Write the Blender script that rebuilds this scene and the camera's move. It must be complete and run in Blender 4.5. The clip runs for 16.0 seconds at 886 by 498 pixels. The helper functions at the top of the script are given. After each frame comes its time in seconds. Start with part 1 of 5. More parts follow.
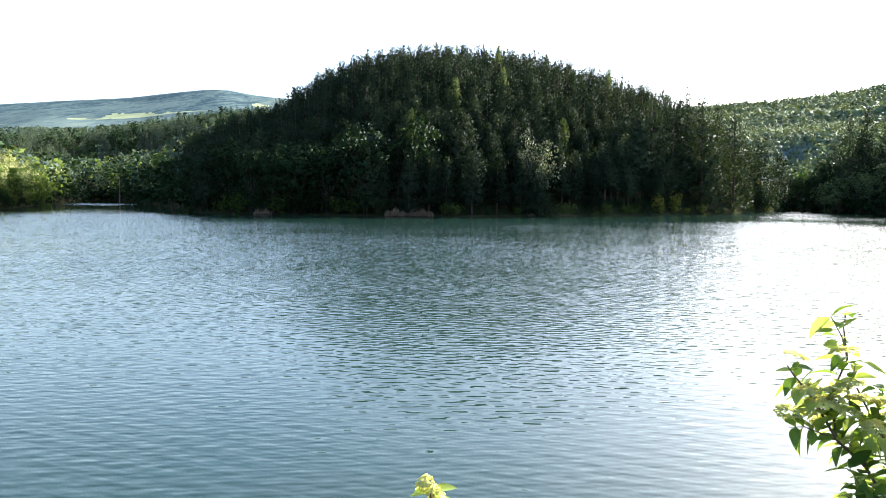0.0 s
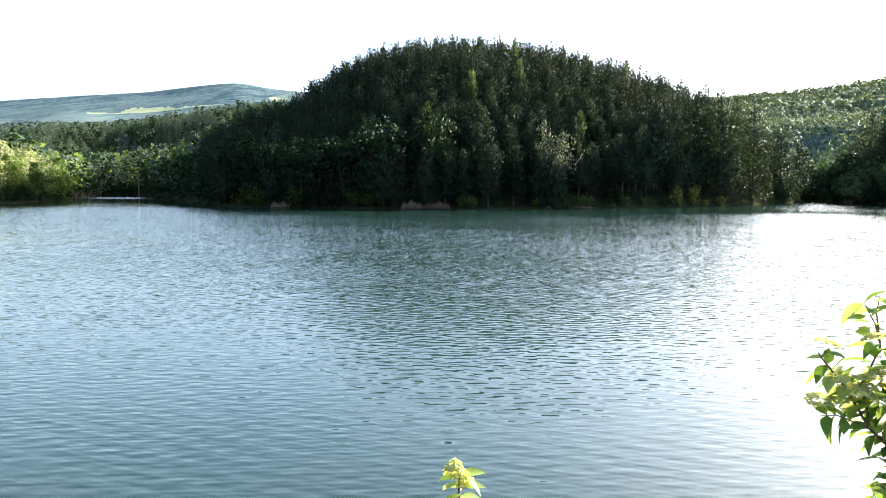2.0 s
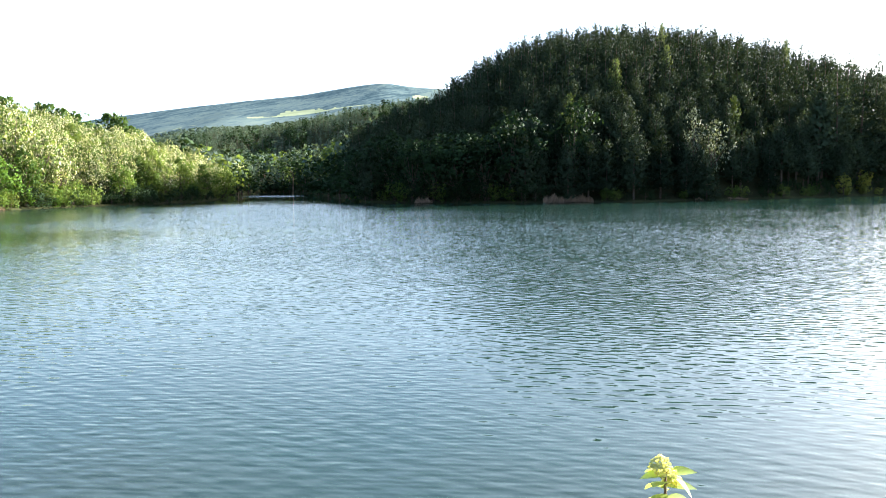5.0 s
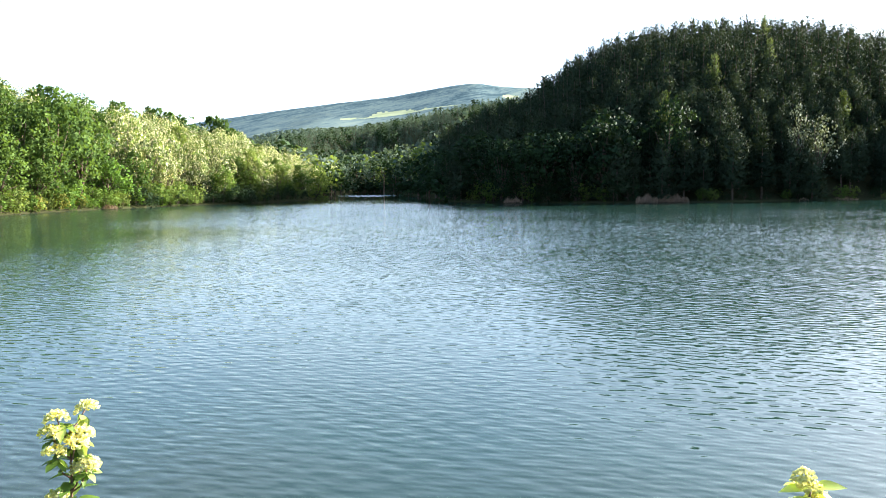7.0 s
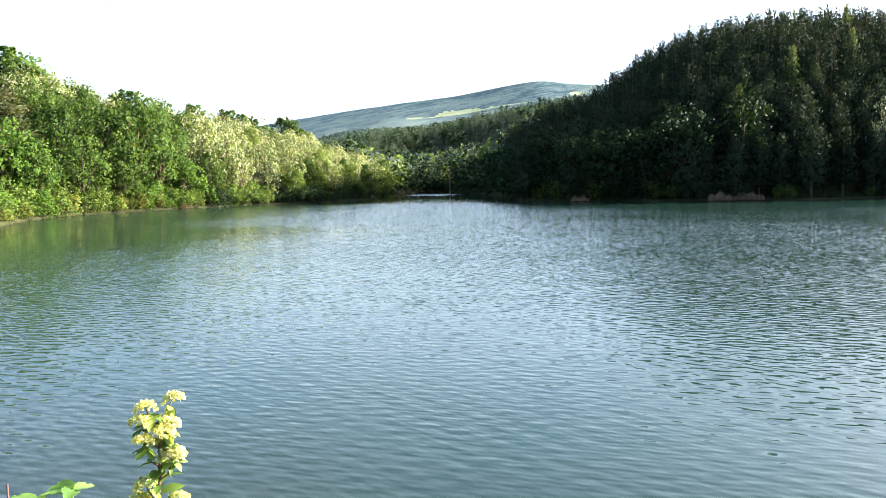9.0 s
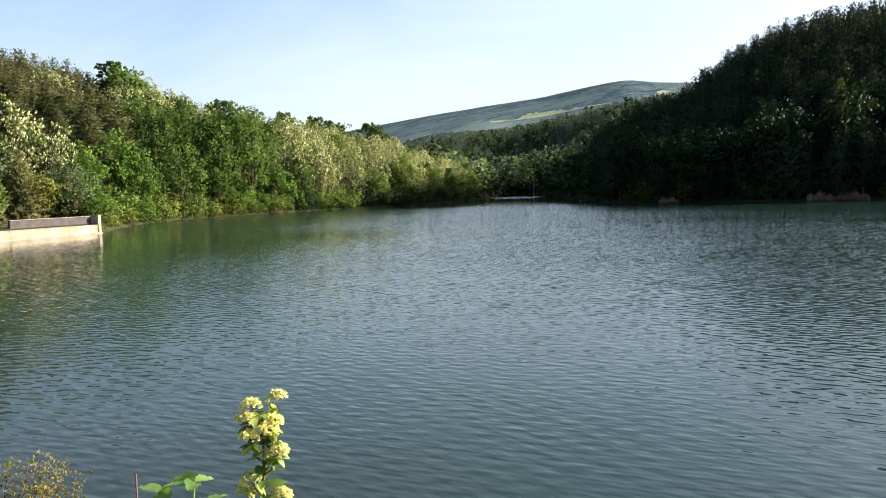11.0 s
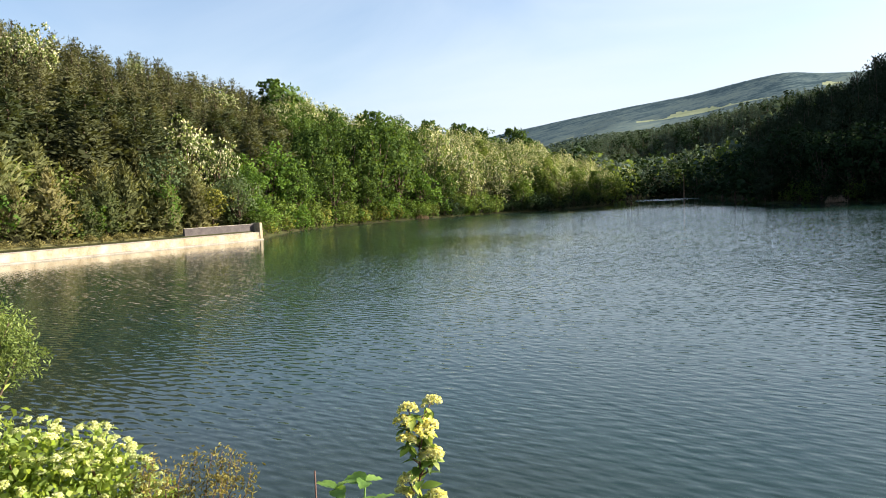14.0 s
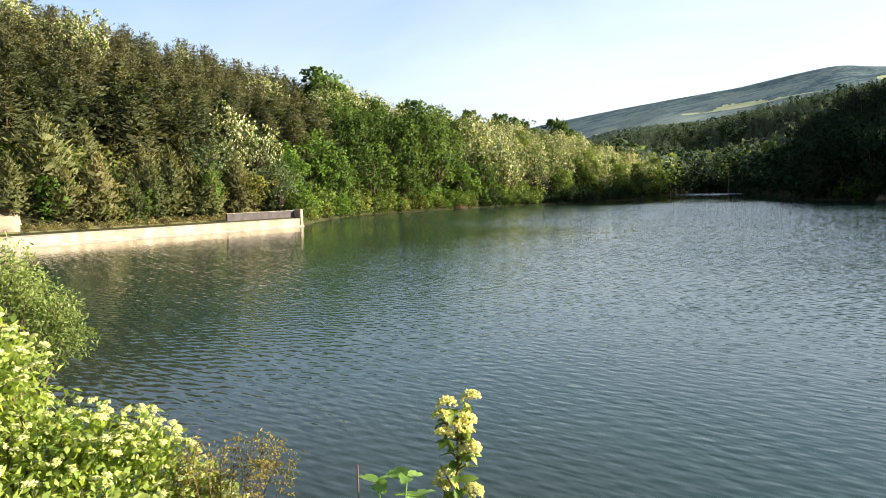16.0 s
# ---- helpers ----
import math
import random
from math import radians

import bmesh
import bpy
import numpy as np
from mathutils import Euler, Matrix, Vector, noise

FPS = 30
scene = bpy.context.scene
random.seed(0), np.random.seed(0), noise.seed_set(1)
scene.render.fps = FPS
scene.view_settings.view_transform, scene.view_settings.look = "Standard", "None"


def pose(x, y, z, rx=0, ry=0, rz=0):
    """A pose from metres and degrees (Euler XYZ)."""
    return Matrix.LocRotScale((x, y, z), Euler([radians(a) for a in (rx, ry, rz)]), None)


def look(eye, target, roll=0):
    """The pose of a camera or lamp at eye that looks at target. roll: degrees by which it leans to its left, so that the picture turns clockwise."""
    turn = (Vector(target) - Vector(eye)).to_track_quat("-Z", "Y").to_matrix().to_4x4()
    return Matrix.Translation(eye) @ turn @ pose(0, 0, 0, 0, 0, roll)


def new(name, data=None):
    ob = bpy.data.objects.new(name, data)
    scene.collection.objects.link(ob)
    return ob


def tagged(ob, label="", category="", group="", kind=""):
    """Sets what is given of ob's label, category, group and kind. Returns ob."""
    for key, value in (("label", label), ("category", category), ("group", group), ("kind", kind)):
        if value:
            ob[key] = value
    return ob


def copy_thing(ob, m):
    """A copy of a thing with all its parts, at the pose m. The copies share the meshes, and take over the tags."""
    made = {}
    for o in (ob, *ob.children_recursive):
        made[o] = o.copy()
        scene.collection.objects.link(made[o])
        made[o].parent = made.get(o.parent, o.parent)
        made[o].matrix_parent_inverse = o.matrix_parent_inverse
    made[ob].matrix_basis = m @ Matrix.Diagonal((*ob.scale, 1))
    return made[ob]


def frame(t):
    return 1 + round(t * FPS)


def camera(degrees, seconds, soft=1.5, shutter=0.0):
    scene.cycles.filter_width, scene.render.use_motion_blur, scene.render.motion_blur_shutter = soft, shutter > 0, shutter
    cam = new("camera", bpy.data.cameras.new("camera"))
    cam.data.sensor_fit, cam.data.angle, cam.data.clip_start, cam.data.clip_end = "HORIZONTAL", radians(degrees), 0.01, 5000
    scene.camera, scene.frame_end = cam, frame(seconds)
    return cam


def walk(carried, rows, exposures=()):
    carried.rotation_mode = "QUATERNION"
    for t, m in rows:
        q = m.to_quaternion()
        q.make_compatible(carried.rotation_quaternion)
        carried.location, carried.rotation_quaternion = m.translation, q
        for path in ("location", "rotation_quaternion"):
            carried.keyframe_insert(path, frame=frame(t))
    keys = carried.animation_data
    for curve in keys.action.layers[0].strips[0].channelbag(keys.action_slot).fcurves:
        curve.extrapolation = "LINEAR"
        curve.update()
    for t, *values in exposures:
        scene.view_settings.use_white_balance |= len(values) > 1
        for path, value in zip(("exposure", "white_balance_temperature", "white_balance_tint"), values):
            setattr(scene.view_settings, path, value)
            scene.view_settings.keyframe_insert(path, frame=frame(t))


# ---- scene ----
# camera and its walk
cam = camera(61.9, 16.0, 1.0)
PATH = [
    (0.0, pose(0.000, -0.001, 3.598, 85.994, -0.732, 0.000)),
    (0.5, pose(-0.001, -0.013, 3.583, 85.884, -0.776, 0.148)),
    (1.0, pose(-0.003, -0.005, 3.584, 85.744, -0.700, 0.320)),
    (1.5, pose(-0.008, 0.016, 3.577, 85.573, -0.598, 0.606)),
    (2.0, pose(-0.019, 0.022, 3.576, 85.409, -0.521, 1.264)),
    (2.5, pose(-0.031, 0.030, 3.571, 85.227, -0.050, 2.433)),
    (3.0, pose(-0.049, 0.050, 3.565, 85.060, 0.299, 4.322)),
    (3.5, pose(-0.072, 0.063, 3.560, 84.927, 0.578, 6.330)),
    (4.0, pose(-0.085, 0.067, 3.556, 84.913, 0.646, 8.319)),
    (6.5, pose(-0.153, 0.131, 3.520, 85.061, 0.478, 17.419)),
    (7.0, pose(-0.164, 0.135, 3.519, 85.040, 0.585, 19.018)),
    (7.5, pose(-0.170, 0.143, 3.519, 84.973, 0.714, 20.406)),
    (8.0, pose(-0.178, 0.142, 3.516, 84.959, 0.721, 21.666)),
    (8.5, pose(-0.186, 0.136, 3.514, 84.968, 0.782, 22.816)),
    (11.0, pose(-0.227, 0.116, 3.513, 85.377, 1.539, 30.538)),
    (11.5, pose(-0.195, 0.086, 3.526, 85.503, 1.695, 32.345)),
    (12.0, pose(-0.163, 0.054, 3.545, 85.707, 1.901, 34.242)),
    (12.5, pose(-0.130, 0.028, 3.560, 86.006, 2.207, 36.198)),
    (13.0, pose(-0.172, 0.049, 3.549, 86.321, 2.521, 38.072)),
    (13.5, pose(-0.182, 0.055, 3.547, 86.431, 2.615, 39.966)),
    (14.0, pose(-0.218, 0.067, 3.537, 86.129, 2.558, 41.572)),
    (14.5, pose(-0.203, 0.057, 3.545, 85.753, 2.377, 42.882)),
    (15.0, pose(-0.213, 0.054, 3.547, 85.451, 2.030, 43.709)),
    (15.5, pose(-0.223, 0.056, 3.547, 85.379, 1.683, 44.284)),
    (16.0, pose(-0.223, 0.054, 3.555, 85.445, 1.456, 44.617)),
]
walk(cam, PATH, [(0.0, 2.55, 5700, 10), (4.0, 2.75, 5780, 10), (8.5, 2.78, 5880, 11), (11.0, 1.74, 6180, 13), (14.0, 1.66, 6230, 13), (16.0, 1.84, 6400, 14)])

# world, sun
SUN_AZ, SUN_EL = 41.0, 21.0   # degrees to the right of +y, above the horizon
world = bpy.data.worlds.new("sky")
scene.world = world
world.use_nodes = True
wn = world.node_tree
sky = wn.nodes.new("ShaderNodeTexSky")
sky.sky_type = "NISHITA"
sky.sun_disc = False
sky.sun_elevation, sky.sun_rotation = radians(SUN_EL), radians(SUN_AZ)
sky.air_density, sky.dust_density, sky.ozone_density = 1.0, 1.6, 1.4
# thin high cloud over the blue
wc = wn.nodes.new("ShaderNodeTexCoord")
wm = wn.nodes.new("ShaderNodeMapping")
wm.inputs["Scale"].default_value = (1.2, 2.0, 5.0)
wnoise = wn.nodes.new("ShaderNodeTexNoise")
wnoise.inputs["Scale"].default_value, wnoise.inputs["Detail"].default_value, wnoise.inputs["Distortion"].default_value = 1.3, 6, 0.6
wramp = wn.nodes.new("ShaderNodeMapRange")
for i, v in ((1, 0.38), (2, 0.62), (3, 0.36), (4, 1.0)):
    wramp.inputs[i].default_value = v
wmix = wn.nodes.new("ShaderNodeMix")
wmix.data_type = "RGBA"
wmix.inputs[7].default_value = (4.0, 4.45, 4.75, 1)
wn.links.new(wc.outputs["Generated"], wm.inputs[0])
wn.links.new(wm.outputs[0], wnoise.inputs["Vector"])
wn.links.new(wnoise.outputs[0], wramp.inputs[0])
wsep = wn.nodes.new("ShaderNodeSeparateXYZ")
wn.links.new(wc.outputs["Generated"], wsep.inputs[0])
wtop = wn.nodes.new("ShaderNodeMapRange")
for i, v in ((1, 0.06), (2, 0.48), (3, 1.0), (4, 0.12)):
    wtop.inputs[i].default_value = v
wn.links.new(wsep.outputs[2], wtop.inputs[0])
wmul = wn.nodes.new("ShaderNodeMath")
wmul.operation = "MULTIPLY"
wn.links.new(wramp.outputs[0], wmul.inputs[0])
wn.links.new(wtop.outputs[0], wmul.inputs[1])
# the veil glows towards the sun and thins on the far side of the sky
wback = wn.nodes.new("ShaderNodeMapRange")
wback.interpolation_type = "SMOOTHSTEP"
for i, v in ((1, -0.85), (2, 0.45), (3, 0.12), (4, 1.0)):
    wback.inputs[i].default_value = v
wside = wn.nodes.new("ShaderNodeVectorMath")
wside.operation = "DOT_PRODUCT"
wside.inputs[1].default_value = (math.sin(radians(SUN_AZ)), math.cos(radians(SUN_AZ)), 0.0)
wn.links.new(wc.outputs["Generated"], wside.inputs[0])
wn.links.new(wside.outputs["Value"], wback.inputs[0])
wmul2 = wn.nodes.new("ShaderNodeMath")
wmul2.operation = "MULTIPLY"
wn.links.new(wmul.outputs[0], wmul2.inputs[0])
wn.links.new(wback.outputs[0], wmul2.inputs[1])
wn.links.new(wmul2.outputs[0], wmix.inputs[0])
wn.links.new(sky.outputs[0], wmix.inputs[6])
# the bright ring that thin cloud shows round the sun
wdot = wn.nodes.new("ShaderNodeVectorMath")
wdot.operation = "DOT_PRODUCT"
wdot.inputs[1].default_value = (math.sin(radians(SUN_AZ)) * math.cos(radians(SUN_EL)), math.cos(radians(SUN_AZ)) * math.cos(radians(SUN_EL)), math.sin(radians(SUN_EL)))
wn.links.new(wc.outputs["Generated"], wdot.inputs[0])
wpos = wn.nodes.new("ShaderNodeMath")
wpos.operation = "MAXIMUM"
wpos.inputs[1].default_value = 0.0
wn.links.new(wdot.outputs["Value"], wpos.inputs[0])
wpow = wn.nodes.new("ShaderNodeMath")
wpow.operation = "POWER"
wpow.inputs[1].default_value = 11.0
wn.links.new(wpos.outputs[0], wpow.inputs[0])
wglow = wn.nodes.new("ShaderNodeMix")
wglow.data_type, wglow.blend_type, wglow.clamp_result = "RGBA", "ADD", False
wglow.inputs[7].default_value = (4.0, 3.95, 3.8, 1)
wn.links.new(wpow.outputs[0], wglow.inputs[0])
wn.links.new(wmix.outputs[2], wglow.inputs[6])
wn.links.new(wglow.outputs[2], wn.nodes["Background"].inputs[0])
wn.nodes["Background"].inputs[1].default_value = 0.072
sun = new("sun", bpy.data.lights.new("sun", "SUN"))
sun.data.energy, sun.data.angle, sun.data.color = 5.0, radians(0.6), (1.0, 0.90, 0.74)
sun_dir = Vector((math.sin(radians(SUN_AZ)) * math.cos(radians(SUN_EL)), math.cos(radians(SUN_AZ)) * math.cos(radians(SUN_EL)), math.sin(radians(SUN_EL))))
sun.matrix_world = look(sun_dir * 200, (0, 0, 0))


# ---- materials ----
def mat(name):
    m = bpy.data.materials.new(name)
    m.use_nodes = True
    nt = m.node_tree
    return m, nt, nt.nodes["Principled BSDF"]


def ramp(nt, fac, stops):
    r = nt.nodes.new("ShaderNodeValToRGB")
    nt.links.new(fac, r.inputs[0])
    e = r.color_ramp.elements
    e[0].position, e[0].color = stops[0][0], (*stops[0][1], 1)
    e[1].position, e[1].color = stops[-1][0], (*stops[-1][1], 1)
    for p, c in stops[1:-1]:
        k = e.new(p)
        k.color = (*c, 1)
    return r.outputs[0]


def noise_tex(nt, scale, detail=4, rough=0.55, vec=None, distort=0.0):
    n = nt.nodes.new("ShaderNodeTexNoise")
    n.inputs["Scale"].default_value, n.inputs["Detail"].default_value = scale, detail
    n.inputs["Roughness"].default_value, n.inputs["Distortion"].default_value = rough, distort
    if vec is None:
        g = nt.nodes.new("ShaderNodeNewGeometry")
        vec = g.outputs["Position"]
    nt.links.new(vec, n.inputs["Vector"])
    return n.outputs["Fac"]


def math_node(nt, op, a, b):
    n = nt.nodes.new("ShaderNodeMath")
    n.operation = op
    for i, v in enumerate((a, b)):
        if isinstance(v, (int, float)):
            n.inputs[i].default_value = v
        else:
            nt.links.new(v, n.inputs[i])
    return n.outputs[0]


def mix_col(nt, fac, a, b, kind="MIX"):
    n = nt.nodes.new("ShaderNodeMix")
    n.data_type, n.blend_type = "RGBA", kind
    for i, v in ((0, fac), (6, a), (7, b)):
        if isinstance(v, (int, float)):
            n.inputs[i].default_value = v
        elif isinstance(v, tuple):
            n.inputs[i].default_value = (*v, 1)
        else:
            nt.links.new(v, n.inputs[i])
    return n.outputs[2]


def foliage(name, dark, light, trans=0.3, warm=None, rough=0.75, patch=0.16, spec=0.06, clump=0.6):
    """Leaves: colour varies from clump to clump and from plant to plant, and light shines through."""
    m, nt, p = mat(name)
    geo = nt.nodes.new("ShaderNodeNewGeometry")
    info = nt.nodes.new("ShaderNodeObjectInfo")
    f = math_node(nt, "ADD", math_node(nt, "MULTIPLY", geo.outputs["Random Per Island"], clump), math_node(nt, "MULTIPLY", info.outputs["Random"], 1.0 - clump))
    col = ramp(nt, f, [(0.1, dark), (0.9, light)])
    if warm:
        col = mix_col(nt, math_node(nt, "MULTIPLY", info.outputs["Random"], 0.6), col, warm)
    tone = ramp(nt, noise_tex(nt, patch, 2), [(0.3, (0.62, 0.66, 0.62)), (0.7, (1.35, 1.3, 1.3))])
    col = mix_col(nt, 1.0, col, tone, "MULTIPLY")
    nt.links.new(col, p.inputs["Base Color"])
    p.inputs["Roughness"].default_value = rough
    p.inputs["Specular IOR Level"].default_value = spec
    t = nt.nodes.new("ShaderNodeBsdfTranslucent")
    nt.links.new(mix_col(nt, 1.0, col, (1.15, 1.1, 0.55), "MULTIPLY"), t.inputs[0])
    mx = nt.nodes.new("ShaderNodeMixShader")
    mx.inputs[0].default_value = trans
    nt.links.new(p.outputs[0], mx.inputs[1])
    nt.links.new(t.outputs[0], mx.inputs[2])
    nt.links.new(mx.outputs[0], nt.nodes["Material Output"].inputs[0])
    return m


def surface(name, stops, scale, rough=0.9, bump=0.0, bscale=None, detail=6, spec=0.3):
    m, nt, p = mat(name)
    a = noise_tex(nt, scale, detail)
    b = noise_tex(nt, scale * 7.3, 3)
    f = math_node(nt, "ADD", math_node(nt, "MULTIPLY", a, 0.72), math_node(nt, "MULTIPLY", b, 0.28))
    nt.links.new(ramp(nt, f, stops), p.inputs["Base Color"])
    p.inputs["Roughness"].default_value, p.inputs["Specular IOR Level"].default_value = rough, spec
    if bump:
        bn = nt.nodes.new("ShaderNodeBump")
        bn.inputs["Strength"].default_value, bn.inputs["Distance"].default_value = 1.0, bump
        nt.links.new(noise_tex(nt, bscale or scale * 5, 5), bn.inputs["Height"])
        nt.links.new(bn.outputs[0], p.inputs["Normal"])
    return m


M_PINE = foliage("pine_needles", (0.014, 0.023, 0.013), (0.047, 0.063, 0.035), 0.2, spec=0.02, clump=0.35)
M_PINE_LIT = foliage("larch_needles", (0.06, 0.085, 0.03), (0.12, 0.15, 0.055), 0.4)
M_PINE_BROWN = foliage("scots_pine_needles", (0.034, 0.046, 0.020), (0.084, 0.100, 0.045), 0.35, (0.092, 0.088, 0.042))
M_OAK = foliage("oak_leaves", (0.032, 0.064, 0.014), (0.088, 0.138, 0.032), 0.4)
# oak leaves again, darkened to carry the hill's shade in their colour
M_SHADED = foliage("alder_leaves", (0.011, 0.023, 0.010), (0.030, 0.054, 0.020), 0.22)
M_BRIGHT = foliage("bright_leaves", (0.055, 0.118, 0.018), (0.125, 0.205, 0.038), 0.42)
M_MID = foliage("leaves", (0.052, 0.100, 0.017), (0.130, 0.185, 0.040), 0.42, (0.14, 0.16, 0.045))
M_GREY = foliage("willow_leaves", (0.060, 0.092, 0.040), (0.135, 0.178, 0.080), 0.3)
M_YELLOW = foliage("yellowish_leaves", (0.14, 0.15, 0.03), (0.26, 0.26, 0.06), 0.4)
M_ACACIA = foliage("acacia_leaves", (0.085, 0.130, 0.032), (0.185, 0.235, 0.075), 0.42)
M_BLOSSOM = foliage("acacia_blossom", (0.52, 0.50, 0.34), (0.74, 0.71, 0.52), 0.35)
M_PALE = foliage("pale_leaves", (0.09, 0.11, 0.075), (0.20, 0.22, 0.16), 0.2)
M_BARK = surface("bark", [(0.3, (0.045, 0.031, 0.022)), (0.7, (0.125, 0.09, 0.064))], 3.0, 0.95, 0.02, spec=0.05)
# leaves paled and blued in their own colour, in place of distance haze
M_FAR_HAZY = foliage("far_canopy", (0.045, 0.072, 0.060), (0.088, 0.122, 0.092), 0.3, (0.09, 0.12, 0.08), patch=0.012)
# a brighter copy for the right slopes: sun and haze put into the leaves
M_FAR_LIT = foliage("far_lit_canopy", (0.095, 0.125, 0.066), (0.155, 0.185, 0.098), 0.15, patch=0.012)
M_DRY = foliage("dry_grass", (0.11, 0.105, 0.035), (0.27, 0.23, 0.095), 0.3, patch=0.6)
M_YOUNG = foliage("young_pine_needles", (0.075, 0.095, 0.035), (0.19, 0.20, 0.085), 0.35, (0.17, 0.14, 0.06))
M_REED = foliage("dry_reeds", (0.13, 0.085, 0.055), (0.30, 0.21, 0.15), 0.2)
M_GROUND = surface("forest_ground", [(0.3, (0.018, 0.019, 0.010)), (0.55, (0.040, 0.040, 0.018)), (0.75, (0.04, 0.055, 0.02))], 0.06, 0.95, 0.15, 0.8, spec=0.0)
M_MOUNT, nt_m, p_m = mat("hazy_wooded_slope")
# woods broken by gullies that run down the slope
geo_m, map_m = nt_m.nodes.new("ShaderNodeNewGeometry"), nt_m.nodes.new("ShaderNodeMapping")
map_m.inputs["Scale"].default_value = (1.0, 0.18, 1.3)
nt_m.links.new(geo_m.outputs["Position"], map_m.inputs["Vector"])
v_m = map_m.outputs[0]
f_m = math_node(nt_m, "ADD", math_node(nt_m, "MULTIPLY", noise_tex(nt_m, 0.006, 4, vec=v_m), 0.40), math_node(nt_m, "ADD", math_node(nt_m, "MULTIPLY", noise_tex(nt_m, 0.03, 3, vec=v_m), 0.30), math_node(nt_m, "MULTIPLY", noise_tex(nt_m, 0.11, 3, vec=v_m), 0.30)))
# blue and pale for the haze of distance, which these colours carry themselves
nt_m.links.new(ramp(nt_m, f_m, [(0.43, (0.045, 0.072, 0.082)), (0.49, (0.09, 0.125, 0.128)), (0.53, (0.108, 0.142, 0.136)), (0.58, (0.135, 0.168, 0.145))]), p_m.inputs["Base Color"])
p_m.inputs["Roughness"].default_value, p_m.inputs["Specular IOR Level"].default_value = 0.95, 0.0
M_FIELD = surface("meadow", [(0.3, (0.22, 0.25, 0.13)), (0.7, (0.34, 0.36, 0.22))], 0.02, 0.95, spec=0.0)
M_SAND = surface("bare_earth", [(0.3, (0.30, 0.22, 0.13)), (0.7, (0.46, 0.36, 0.24))], 0.6, 0.95, 0.05)
M_CONC = surface("pale_concrete", [(0.28, (0.17, 0.13, 0.075)), (0.42, (0.27, 0.22, 0.14)), (0.6, (0.38, 0.33, 0.235)), (0.78, (0.46, 0.41, 0.31))], 0.8, 0.9, 0.02, 6.0)
M_CONC_MID = surface("grey_concrete", [(0.3, (0.16, 0.14, 0.11)), (0.7, (0.36, 0.32, 0.26))], 0.8, 0.9, 0.012, 9.0)
M_CONC_DARK = surface("dark_weathered_concrete", [(0.3, (0.035, 0.03, 0.03)), (0.7, (0.095, 0.082, 0.075))], 1.4, 0.9, 0.012, 9.0)


